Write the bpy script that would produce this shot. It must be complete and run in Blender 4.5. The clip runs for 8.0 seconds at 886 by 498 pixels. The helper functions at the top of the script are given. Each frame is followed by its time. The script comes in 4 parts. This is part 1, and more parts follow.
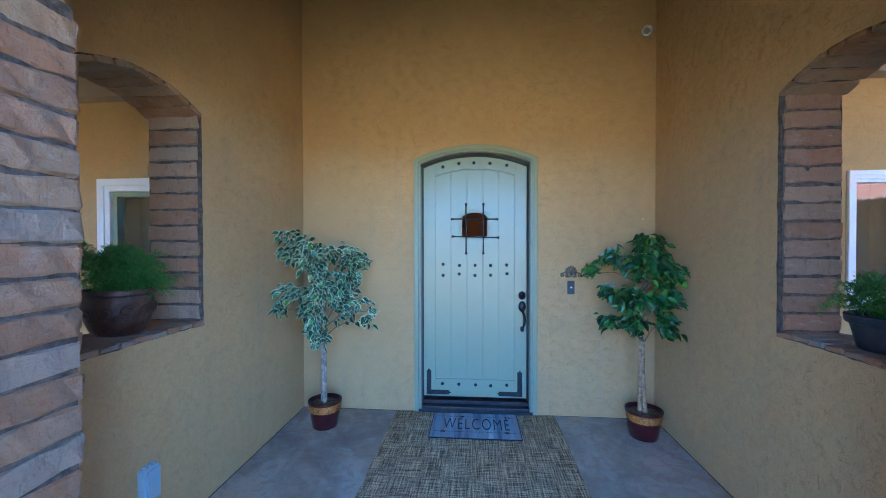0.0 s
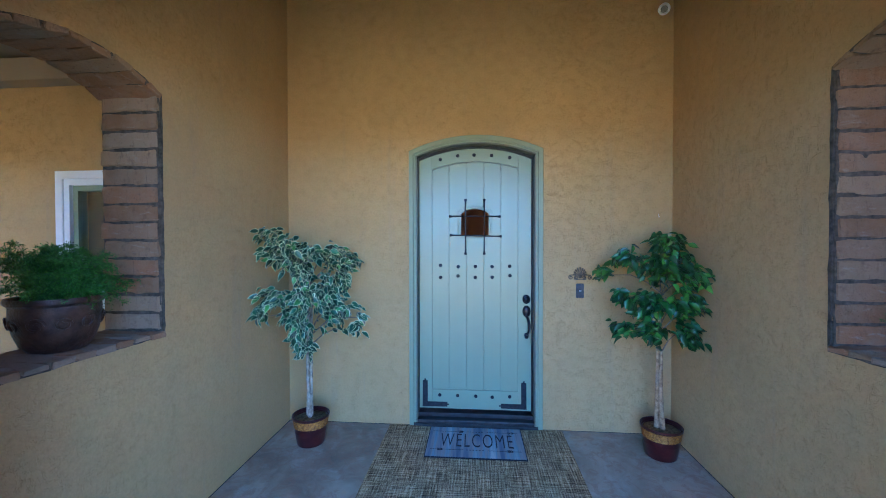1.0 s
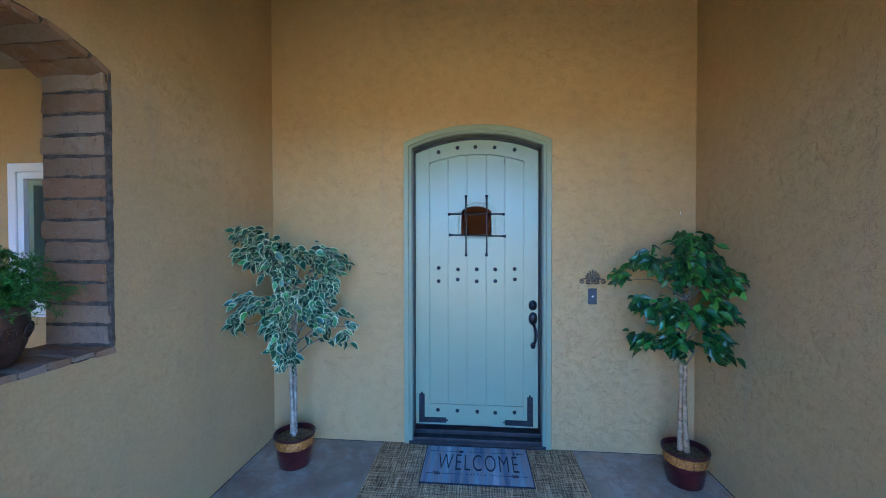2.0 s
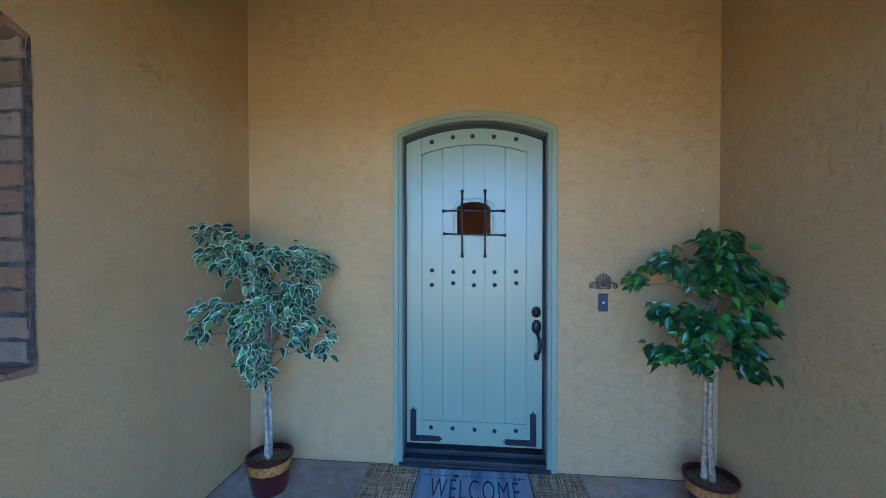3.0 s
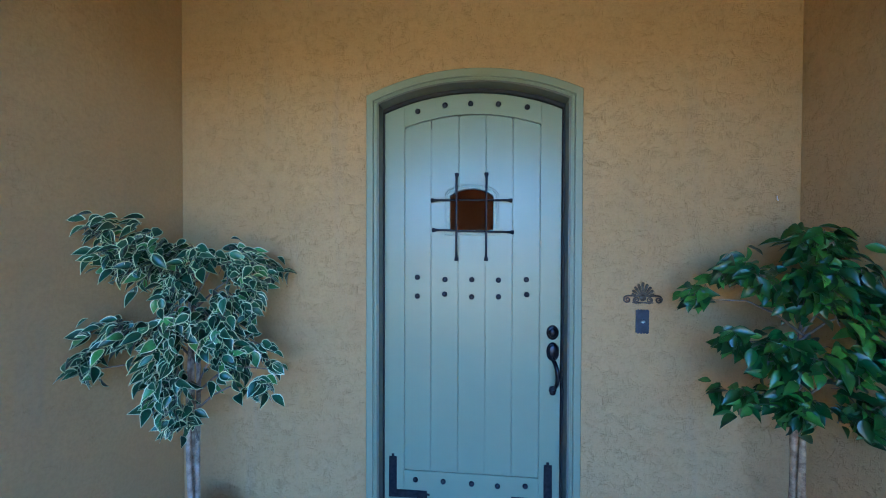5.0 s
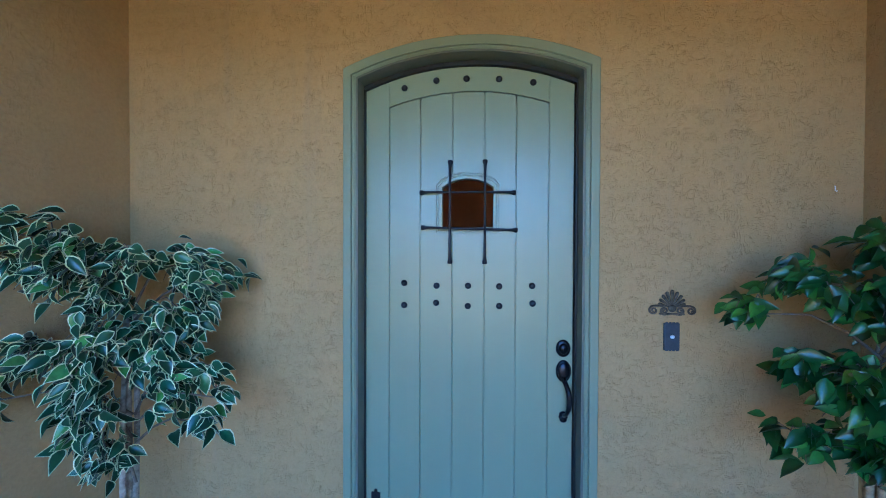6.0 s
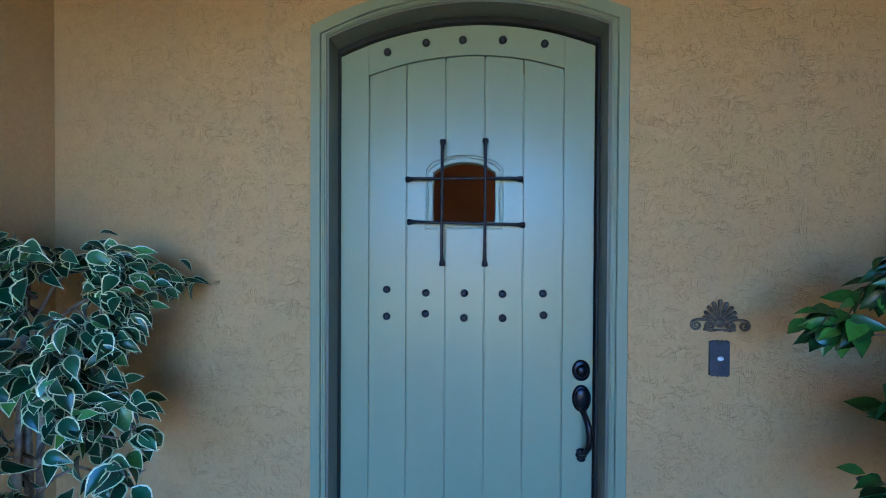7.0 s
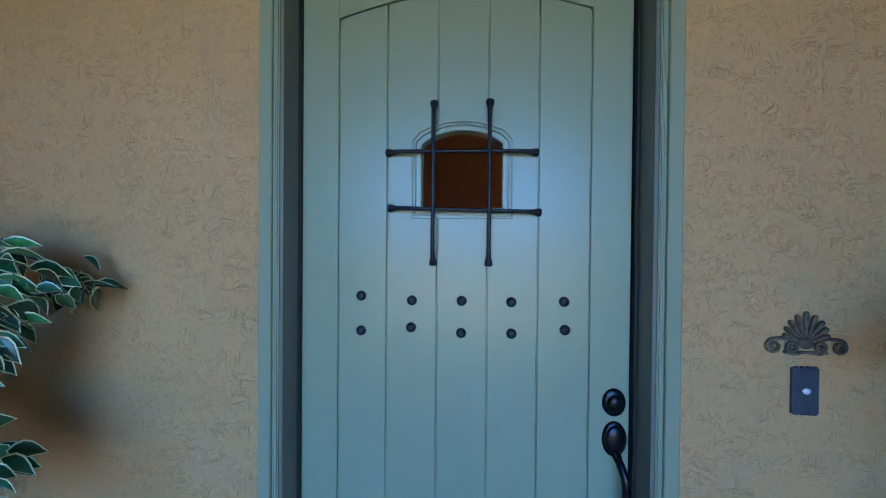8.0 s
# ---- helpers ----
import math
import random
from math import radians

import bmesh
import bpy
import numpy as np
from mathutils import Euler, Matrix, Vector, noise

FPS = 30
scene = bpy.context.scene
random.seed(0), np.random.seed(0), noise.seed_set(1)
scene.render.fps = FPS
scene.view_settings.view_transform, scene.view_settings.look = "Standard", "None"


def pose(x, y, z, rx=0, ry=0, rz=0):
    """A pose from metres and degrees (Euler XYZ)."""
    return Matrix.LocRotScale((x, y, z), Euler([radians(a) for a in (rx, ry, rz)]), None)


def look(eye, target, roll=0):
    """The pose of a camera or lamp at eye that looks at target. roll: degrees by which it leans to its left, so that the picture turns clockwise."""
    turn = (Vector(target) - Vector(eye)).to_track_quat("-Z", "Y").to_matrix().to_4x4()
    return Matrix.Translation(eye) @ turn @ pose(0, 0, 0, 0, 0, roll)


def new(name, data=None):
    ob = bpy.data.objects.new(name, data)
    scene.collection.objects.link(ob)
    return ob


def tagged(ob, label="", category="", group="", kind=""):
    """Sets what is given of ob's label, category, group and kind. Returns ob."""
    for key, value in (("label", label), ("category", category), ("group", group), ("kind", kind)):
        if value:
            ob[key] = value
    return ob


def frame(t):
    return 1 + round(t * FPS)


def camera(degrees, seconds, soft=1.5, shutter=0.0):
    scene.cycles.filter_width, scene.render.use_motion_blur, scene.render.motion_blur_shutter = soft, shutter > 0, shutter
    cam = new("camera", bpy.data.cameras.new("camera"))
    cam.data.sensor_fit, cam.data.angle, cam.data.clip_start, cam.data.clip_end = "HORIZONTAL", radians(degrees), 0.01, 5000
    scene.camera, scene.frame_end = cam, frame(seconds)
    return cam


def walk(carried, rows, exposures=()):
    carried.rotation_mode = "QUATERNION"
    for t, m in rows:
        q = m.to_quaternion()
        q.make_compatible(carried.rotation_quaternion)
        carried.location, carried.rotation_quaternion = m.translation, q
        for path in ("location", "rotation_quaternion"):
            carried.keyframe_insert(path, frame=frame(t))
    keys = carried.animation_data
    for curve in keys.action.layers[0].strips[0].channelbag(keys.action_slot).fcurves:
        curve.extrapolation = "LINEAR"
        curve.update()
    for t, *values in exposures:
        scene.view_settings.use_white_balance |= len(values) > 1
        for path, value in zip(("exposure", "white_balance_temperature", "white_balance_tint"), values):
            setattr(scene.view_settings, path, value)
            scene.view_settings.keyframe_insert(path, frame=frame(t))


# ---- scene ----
cam = camera(98.0, 8.0, soft=1.0)
PATH = [
    (0, (0.015, -3.868, 1.704), (-0.158, -1.875, 1.678), -0.1),
    (0.5, (0.013, -3.706, 1.703), (-0.16, -1.714, 1.677), -0.1),
    (1, (0.01, -3.55, 1.707), (-0.162, -1.557, 1.676), -0.1),
    (1.5, (0.013, -3.389, 1.711), (-0.167, -1.397, 1.68), -0.1),
    (3.5, (0.065, -2.729, 1.703), (-0.136, -0.74, 1.675), -0.0),
    (4.5, (0.058, -2.384, 1.7), (-0.142, -0.394, 1.672), 0.2),
    (6, (0.071, -1.861, 1.699), (-0.13, 0.128, 1.671), 0.2),
    (6.5, (0.076, -1.686, 1.695), (-0.123, 0.304, 1.674), 0.3),
    (7, (0.074, -1.501, 1.684), (-0.128, 0.489, 1.664), 0.3),
    (7.5, (0.065, -1.315, 1.673), (-0.131, 0.675, 1.652), 0.5),
    (8, (0.053, -1.131, 1.662), (-0.13, 0.861, 1.643), 0.5),
]
walk(cam, [(t, look(eye, target, roll)) for t, eye, target, roll in PATH], [(0.0, 3.86, 4100, 7), (3.5, 3.63, 4100, 7), (6.0, 3.56, 4100, 7), (8.0, 3.36, 4100, 7)])


# ---- world and sun ----
world = bpy.data.worlds.new("sky")
scene.world = world
world.use_nodes = True
wn = world.node_tree.nodes
sky = wn.new("ShaderNodeTexSky")
sky.sky_type = "NISHITA"
sky.sun_disc = False
sky.sun_elevation = radians(66)
sky.sun_rotation = 0.0
sky.dust_density = 0.0
sky.ozone_density = 6.0
world.node_tree.links.new(sky.outputs[0], wn["Background"].inputs[0])
wn["Background"].inputs[1].default_value = 0.15
sun_data = bpy.data.lights.new("sun", "SUN")
sun_data.energy, sun_data.angle, sun_data.color = 4.2, radians(0.5), (1.0, 0.90, 0.76)
sun = new("sun", sun_data)
sun.matrix_world = look((0, 10.46, 23.5), (0, 0, 0))


# ---- materials ----
class Mat:
    """A node material with a Principled shader; short methods add and link nodes."""

    def __init__(self, name, rough=0.8, metal=0.0, spec=0.4):
        self.m = bpy.data.materials.new(name)
        self.m.use_nodes = True
        self.t = self.m.node_tree
        self.b = self.t.nodes["Principled BSDF"]
        self.b.inputs["Roughness"].default_value = rough
        self.b.inputs["Metallic"].default_value = metal
        self.b.inputs["Specular IOR Level"].default_value = spec
        tc = self.t.nodes.new("ShaderNodeTexCoord")
        self.co = tc.outputs["Object"]

    def link(self, a, b):
        self.t.links.new(a, b)

    def jitter(self):
        """Shift the texture from object to object by its random number."""
        info = self.t.nodes.new("ShaderNodeObjectInfo")
        v = self.t.nodes.new("ShaderNodeVectorMath")
        v.operation = "MULTIPLY_ADD"
        c = self.t.nodes.new("ShaderNodeCombineXYZ")
        for k in range(3):
            self.link(info.outputs["Random"], c.inputs[k])
        self.link(c.outputs[0], v.inputs[0])
        v.inputs[1].default_value = (37.0, 53.0, 71.0)
        self.link(self.co, v.inputs[2])
        self.co = v.outputs[0]
        self.rand = info.outputs["Random"]
        return self

    def scaled(self, sx, sy, sz):
        n = self.t.nodes.new("ShaderNodeMapping")
        n.inputs["Scale"].default_value = (sx, sy, sz)
        self.link(self.co, n.inputs["Vector"])
        return n.outputs[0]

    def noise(self, scale, detail=6.0, rough=0.6, distortion=0.0, co=None):
        n = self.t.nodes.new("ShaderNodeTexNoise")
        n.inputs["Scale"].default_value = scale
        n.inputs["Detail"].default_value = detail
        n.inputs["Roughness"].default_value = rough
        n.inputs["Distortion"].default_value = distortion
        self.link(co or self.co, n.inputs["Vector"])
        return n.outputs["Fac"]

    def voronoi(self, scale, feature="F1", co=None, out="Distance"):
        n = self.t.nodes.new("ShaderNodeTexVoronoi")
        n.feature = feature
        n.inputs["Scale"].default_value = scale
        self.link(co or self.co, n.inputs["Vector"])
        return n.outputs[out]

    def wave(self, scale, direction, distortion=2.0):
        n = self.t.nodes.new("ShaderNodeTexWave")
        n.bands_direction = direction
        n.inputs["Scale"].default_value = scale
        n.inputs["Distortion"].default_value = distortion
        n.inputs["Detail"].default_value = 2.0
        n.inputs["Detail Scale"].default_value = 2.5
        self.link(self.co, n.inputs["Vector"])
        return n.outputs["Fac"]

    def island(self):
        return self.t.nodes.new("ShaderNodeNewGeometry").outputs["Random Per Island"]

    def ramp(self, fac, stops):
        n = self.t.nodes.new("ShaderNodeValToRGB")
        els = n.color_ramp.elements
        while len(els) < len(stops):
            els.new(0.5)
        for e, (p, c) in zip(els, stops):
            e.position = p
            e.color = (*c, 1) if len(c) == 3 else c
        self.link(fac, n.inputs[0])
        return n.outputs[0]

    def mix(self, fac, a, b, how="MIX"):
        n = self.t.nodes.new("ShaderNodeMix")
        n.data_type, n.blend_type = "RGBA", how
        for sock, val in ((n.inputs[0], fac), (n.inputs[6], a), (n.inputs[7], b)):
            if isinstance(val, (int, float)):
                sock.default_value = val
            elif isinstance(val, tuple):
                sock.default_value = (*val, 1)
            else:
                self.link(val, sock)
        return n.outputs[2]

    def math(self, op, a, b):
        n = self.t.nodes.new("ShaderNodeMath")
        n.operation = op
        for sock, val in zip(n.inputs, (a, b)):
            if isinstance(val, (int, float)):
                sock.default_value = val
            else:
                self.link(val, sock)
        return n.outputs[0]

    def color(self, c):
        if isinstance(c, tuple):
            self.b.inputs["Base Color"].default_value = (*c, 1)
        else:
            self.link(c, self.b.inputs["Base Color"])
        return self

    def roughness(self, r):
        self.link(r, self.b.inputs["Roughness"])
        return self

    def bump(self, height, dist, strength=1.0):
        n = self.t.nodes.new("ShaderNodeBump")
        n.inputs["Distance"].default_value = dist
        n.inputs["Strength"].default_value = strength
        self.link(height, n.inputs["Height"])
        if self.b.inputs["Normal"].is_linked:
            self.link(self.b.inputs["Normal"].links[0].from_socket, n.inputs["Normal"])
        self.link(n.outputs[0], self.b.inputs["Normal"])
        return self


def grey(v):
    return (v, v, v)


def tint(c, k):
    return tuple(min(1.0, x * k) for x in c)


def stucco(name, c):
    m = Mat(name, 0.9, spec=0.25)
    big = m.noise(0.9, 5)
    fine = m.noise(60, 4)
    col = m.mix(m.ramp(big, [(0.3, grey(0.0)), (0.7, grey(1.0))]), tint(c, 0.90), tint(c, 1.07))
    patch = m.noise(3.2, 6, 0.65, 0.4)
    col = m.mix(m.ramp(patch, [(0.42, grey(0.0)), (0.68, grey(0.4))]), col, tint(c, 0.86))
    col = m.mix(m.ramp(fine, [(0.35, grey(0.35)), (0.6, grey(0.0))]), col, tint(c, 0.75))
    streak = m.noise(1.0, 4, co=m.scaled(7, 7, 0.7))
    col = m.mix(m.ramp(streak, [(0.58, grey(0.0)), (0.75, grey(0.18))]), col, (0.30, 0.27, 0.22))
    m.color(col)
    # skip-trowel skin: thin plates with sharp broken edges, short curved drags, sand grain
    lace = m.noise(14, 5, 0.6, 0.9)
    plate = m.ramp(lace, [(0.40, grey(0.0)), (0.425, grey(0.45)), (0.52, grey(0.5)), (0.54, grey(1.0))])
    where = m.ramp(m.noise(3.1, 4, 0.6), [(0.44, grey(0.15)), (0.60, grey(1.0))])
    m.bump(m.math("MULTIPLY", plate, where), 0.0007, 0.8)
    for sc, stretch in ((1.0, (15, 15, 34)), (1.0, (36, 36, 13))):
        drag = m.ramp(m.noise(sc, 3, 0.55, 1.5, co=m.scaled(*stretch)), [(0.455, grey(1.0)), (0.492, grey(0.0)), (0.50, grey(0.1)), (0.512, grey(1.0))])
        some = m.ramp(m.noise(11, 4, co=m.scaled(1, 1.3, 1 + 0.02 * stretch[0])), [(0.48, grey(1.0)), (0.58, grey(0.0))])
        m.bump(m.math("MAXIMUM", drag, some), 0.0022, 0.8)
    m.bump(m.noise(110, 5, 0.7), 0.0020, 0.8)
    m.bump(m.noise(3.5, 3), 0.009, 0.5)
    return m.m


def painted(name, c, rough=0.5, grain=None, wear=0.12):
    m = Mat(name, rough, spec=0.55)
    big = m.noise(2.5, 5)
    col = m.mix(m.ramp(big, [(0.3, grey(0.0)), (0.7, grey(1.0))]), tint(c, 0.97), tint(c, 1.03))
    sp = m.noise(28, 6, 0.7)
    col = m.mix(m.ramp(sp, [(0.60, grey(0.0)), (0.78, grey(wear))]), col, tint(c, 0.55))
    m.color(col)
    m.roughness(m.ramp(m.noise(7, 3), [(0.2, grey(rough * 0.95)), (0.8, grey(min(1, rough * 1.06)))]))
    if grain:
        m.bump(m.noise(1.0, 6, 0.65, 0.6, co=m.scaled(*grain)), 0.0008, 0.6)
    m.bump(m.noise(90, 3), 0.0004, 0.5)
    return m.m


def brick_material(name, light):
    m = Mat(name, 0.92, spec=0.2).jitter()
    base = m.ramp(m.rand, [(0.0, tint((0.33, 0.19, 0.095), light)), (0.3, tint((0.44, 0.235, 0.115), light)), (0.55, tint((0.38, 0.26, 0.15), light)),
                           (0.8, tint((0.48, 0.32, 0.18), light)), (1.0, tint((0.38, 0.31, 0.235), light))])
    blot = m.noise(9, 6, 0.65)
    col = m.mix(m.ramp(blot, [(0.4, grey(0.0)), (0.7, grey(0.55))]), base, tint((0.44, 0.33, 0.225), light))
    dark = m.noise(22, 6, 0.7)
    col = m.mix(m.ramp(dark, [(0.55, grey(0.0)), (0.75, grey(0.6))]), col, (0.12, 0.08, 0.06))
    m.color(col)
    smear = m.noise(1.0, 5, 0.7, 0.5, co=m.scaled(9, 9, 34))
    col = m.mix(m.ramp(smear, [(0.58, grey(0.0)), (0.72, grey(0.65))]), col, tint((0.52, 0.44, 0.34), light))
    streak = m.noise(1.0, 4, 0.6, co=m.scaled(70, 70, 9))
    col = m.mix(m.ramp(streak, [(0.60, grey(0.0)), (0.74, grey(0.5))]), col, (0.10, 0.065, 0.045))
    m.color(col)
    m.bump(m.noise(26, 7, 0.72), 0.016, 1.0)
    pits = m.ramp(m.noise(55, 4, 0.6), [(0.30, grey(0.0)), (0.42, grey(1.0))])
    m.bump(pits, 0.004, 0.8)
    m.bump(m.noise(160, 3), 0.0015, 0.8)
    return m.m


def speckled(name, c1, c2, scale, rough, bump=0.002, metal=0.0, spec=0.4, bscale=None):
    m = Mat(name, rough, metal, spec)
    n = m.noise(scale, 6, 0.65)
    m.color(m.mix(m.ramp(n, [(0.35, grey(0.0)), (0.65, grey(1.0))]), c1, c2))
    if bump:
        m.bump(m.noise(bscale or scale * 3, 5, 0.65), bump, 0.8)
    return m.m


WALL = (0.522, 0.358, 0.152)
m_stucco = stucco("tan_stucco", WALL)
m_brick = brick_material("adobe_brick", 0.78)
m_mortar = speckled("mortar", (0.045, 0.037, 0.029), (0.15, 0.122, 0.092), 26, 0.95, 0.006)
# ceiling is out of view; dark brown chosen to dim the upper walls
m_ceiling = painted("dark_ceiling", (0.09, 0.05, 0.025), 0.7)
m_beam = painted("painted_beam", (0.36, 0.29, 0.21), 0.7, (3, 40, 40))
m_door = painted("sage_paint", (0.285, 0.335, 0.21), 0.31, (55, 55, 2.2), 0.1)
m_casing = painted("casing_paint", (0.265, 0.305, 0.19), 0.42, (50, 50, 2.5), 0.15)
# casing paint darkened: the recess's shadow is put into the jamb colour
m_jamb_shaded = painted("jamb_shade_paint", (0.15, 0.155, 0.115), 0.5, (50, 50, 2.5))
# near-black, so that the gap round the door leaf stays dark
m_black = painted("weather_strip", (0.006, 0.006, 0.006), 0.6)
m_iron = speckled("black_iron", (0.018, 0.02, 0.024), (0.04, 0.045, 0.055), 40, 0.42, 0.0012, 0.6)
m_bronze = speckled("oiled_bronze", (0.015, 0.015, 0.018), (0.035, 0.035, 0.042), 30, 0.3, 0.0005, 0.8)
m_threshold = speckled("bronze_sill", (0.03, 0.028, 0.028), (0.055, 0.052, 0.052), 12, 0.45, 0.0005, 0.5)
m_white = painted("white_vinyl", (0.80, 0.80, 0.80), 0.4, None, 0.05)
m_hall = painted("brown_wall_paint", (0.30, 0.13, 0.045), 0.85)
m_hall_floor = speckled("terracotta_floor", (0.22, 0.07, 0.03), (0.30, 0.12, 0.05), 5, 0.35, 0.001)
m_tile = speckled("clay_tile", (0.20, 0.075, 0.03), (0.32, 0.14, 0.06), 3, 0.85, 0.004)
# dark colour stands in for the lack of light indoors
m_dark = painted("shade_dark_interior", (0.10, 0.09, 0.08), 0.9)


def floor_material():
    m = Mat("stained_concrete", 0.55, spec=0.35)
    n1 = m.noise(1.6, 7, 0.62, 0.6)
    n2 = m.noise(5.5, 6, 0.6, 0.8)
    col = m.ramp(n1, [(0.30, (0.19, 0.155, 0.11)), (0.48, (0.34, 0.275, 0.185)), (0.60, (0.44, 0.36, 0.25)), (0.75, (0.50, 0.33, 0.16))])
    col = m.mix(m.ramp(n2, [(0.50, grey(0.0)), (0.72, grey(0.55))]), col, (0.52, 0.47, 0.38))
    n3 = m.noise(9, 6, 0.7, 1.2)
    col = m.mix(m.ramp(n3, [(0.50, grey(0.0)), (0.60, grey(0.6)), (0.70, grey(0.0))]), col, (0.30, 0.19, 0.12))
    m.color(col)
    m.roughness(m.ramp(n2, [(0.3, grey(0.42)), (0.7, grey(0.72))]))
    m.bump(m.ramp(m.noise(3.5, 5, 0.6, 1.0), [(0.42, grey(0.0)), (0.5, grey(1.0))]), 0.003, 0.5)
    m.bump(m.noise(70, 5), 0.0015, 0.6)
    return m.m


def rug_material():
    m = Mat("jute_weave", 0.95, spec=0.15)
    warp = m.noise(1.0, 3, 0.6, 0.0, co=m.scaled(95, 4.5, 1))
    weft = m.noise(1.0, 3, 0.6, 0.0, co=m.scaled(5, 105, 1))
    knots = m.noise(110, 2)
    bands = m.math("ADD", m.wave(17, "X", 6.0), m.wave(20, "Y", 6.0))
    both = m.math("ADD", m.math("MULTIPLY", m.math("ADD", warp, weft), 0.33), m.math("ADD", m.math("MULTIPLY", bands, 0.035), m.math("MULTIPLY", knots, 0.16)))
    col = m.ramp(both, [(0.355, (0.055, 0.033, 0.016)), (0.42, (0.25, 0.165, 0.075)), (0.475, (0.52, 0.37, 0.18)), (0.55, (0.84, 0.66, 0.38))])
    big = m.noise(6, 3)
    col = m.mix(m.ramp(big, [(0.35, grey(0.0)), (0.7, grey(0.35))]), col, (0.12, 0.10, 0.07))
    m.color(col)
    m.bump(both, 0.01, 0.9)
    return m.m


def mat_material():
    m = Mat("printed_planks", 0.85, spec=0.2)
    n1 = m.noise(1.0, 3, 0.5, 0.0, co=m.scaled(11, 0.8, 1))
    col = m.ramp(n1, [(0.32, (0.11, 0.125, 0.18)), (0.42, (0.19, 0.21, 0.25)), (0.50, (0.34, 0.31, 0.29)), (0.58, (0.27, 0.34, 0.38)), (0.70, (0.52, 0.52, 0.50))])
    n2 = m.noise(1.0, 6, 0.7, 0.0, co=m.scaled(90, 5, 1))
    col = m.mix(m.ramp(n2, [(0.5, grey(0.0)), (0.75, grey(0.5))]), col, (0.10, 0.11, 0.16))
    m.color(col)
    m.bump(m.noise(300, 2), 0.001, 0.7)
    return m.m


m_floor = floor_material()
m_rug = rug_material()
m_mat = mat_material()
m_print = painted("black_print", (0.02, 0.022, 0.03), 0.9)
# saturated orange-yellow so that sunlight bounces warm onto the upper walls
m_ground_bounce = speckled("warm_bounce_ground", (0.38, 0.235, 0.06), (0.48, 0.31, 0.085), 3, 0.95, 0.01)


def glass_material():
    m = Mat("window_glass", 0.02, spec=0.5)
    m.color((1.0, 1.0, 1.0))
    m.b.inputs["Transmission Weight"].default_value = 1.0
    m.b.inputs["IOR"].default_value = 1.7
    return m.m


def leaf_material(name, stops, rough):
    m = Mat(name, rough, spec=0.45)
    col = m.ramp(m.island(), stops)
    col = m.mix(m.ramp(m.noise(45, 4), [(0.4, grey(0.0)), (0.7, grey(0.4))]), col, tint(stops[0][1], 0.7))
    m.color(col)
    m.bump(m.noise(60, 3), 0.001, 0.5)
    return m.m


m_glass = glass_material()
m_leaf_v = leaf_material("variegated_leaf_green", [(0.0, (0.012, 0.045, 0.018)), (0.5, (0.028, 0.085, 0.034)), (0.80, (0.06, 0.15, 0.06)), (1.0, (0.15, 0.34, 0.06))], 0.30)
m_leaf_edge = leaf_material("variegated_leaf_cream", [(0.0, (0.58, 0.64, 0.34)), (1.0, (0.84, 0.85, 0.54))], 0.42)
m_leaf = leaf_material("ficus_leaf", [(0.0, (0.012, 0.042, 0.009)), (0.5, (0.034, 0.10, 0.016)), (0.8, (0.08, 0.20, 0.024)), (1.0, (0.18, 0.36, 0.035))], 0.32)
m_fern = leaf_material("fern_green", [(0.0, (0.02, 0.07, 0.008)), (0.6, (0.065, 0.18, 0.016)), (1.0, (0.17, 0.36, 0.035))], 0.55)
m_twig = speckled("twig_bark", (0.13, 0.10, 0.07), (0.24, 0.20, 0.15), 30, 0.9, 0.002)
m_trunk_pale = speckled("pale_bark", (0.20, 0.16, 0.11), (0.50, 0.43, 0.32), 26, 0.85, 0.006)
m_trunk_tan = speckled("tan_bark", (0.19, 0.115, 0.055), (0.54, 0.39, 0.22), 26, 0.85, 0.006)
m_maroon = speckled("maroon_glaze", (0.032, 0.006, 0.007), (0.065, 0.011, 0.012), 14, 0.28, 0.0006)
m_gold = speckled("gold_band", (0.16, 0.06, 0.012), (0.56, 0.27, 0.045), 60, 0.5, 0.004, 0.25)
m_soil = speckled("dry_moss", (0.06, 0.042, 0.02), (0.22, 0.155, 0.065), 40, 1.0, 0.012)
m_urn = speckled("brown_urn_glaze", (0.026, 0.013, 0.009), (0.10, 0.052, 0.034), 14, 0.4, 0.012, bscale=22)
m_blackpot = speckled("black_plastic", (0.02, 0.02, 0.024), (0.04, 0.04, 0.046), 20, 0.5, 0.0008)
m_plate = speckled("slate_plate", (0.035, 0.042, 0.052), (0.06, 0.07, 0.085), 24, 0.5, 0.001)
m_button = painted("white_button", (0.85, 0.87, 0.9), 0.3)
m_shell = speckled("antique_iron", (0.06, 0.05, 0.034), (0.20, 0.165, 0.11), 60, 0.6, 0.002, 0.5)
m_box = painted("grey_box_paint", (0.33, 0.42, 0.46), 0.5)
m_paper = painted("white_mount", (0.75, 0.70, 0.62), 0.9)
m_frame_black = painted("black_frame", (0.015, 0.014, 0.013), 0.5)
m_shelf = painted("dark_wood", (0.05, 0.03, 0.02), 0.5, (4, 40, 40))


# ---- mesh helpers ----
def obj(name, bm, material, parent=None, label="", smooth=False, kind=""):
    me = bpy.data.meshes.new(name)
    bm.normal_update()
    bm.to_mesh(me)
    bm.free()
    for m in material if isinstance(material, (list, tuple)) else (material,):
        me.materials.append(m)
    if smooth:
        me.shade_smooth()
        me.set_sharp_from_angle(angle=radians(38))
    ob = new(name, me)
    ob.parent = parent
    return tagged(ob, label, kind=kind)


def part(name, bm, material, parent, label="", smooth=False, kind=""):
    return obj(name, bm, material, parent, label, smooth, kind)


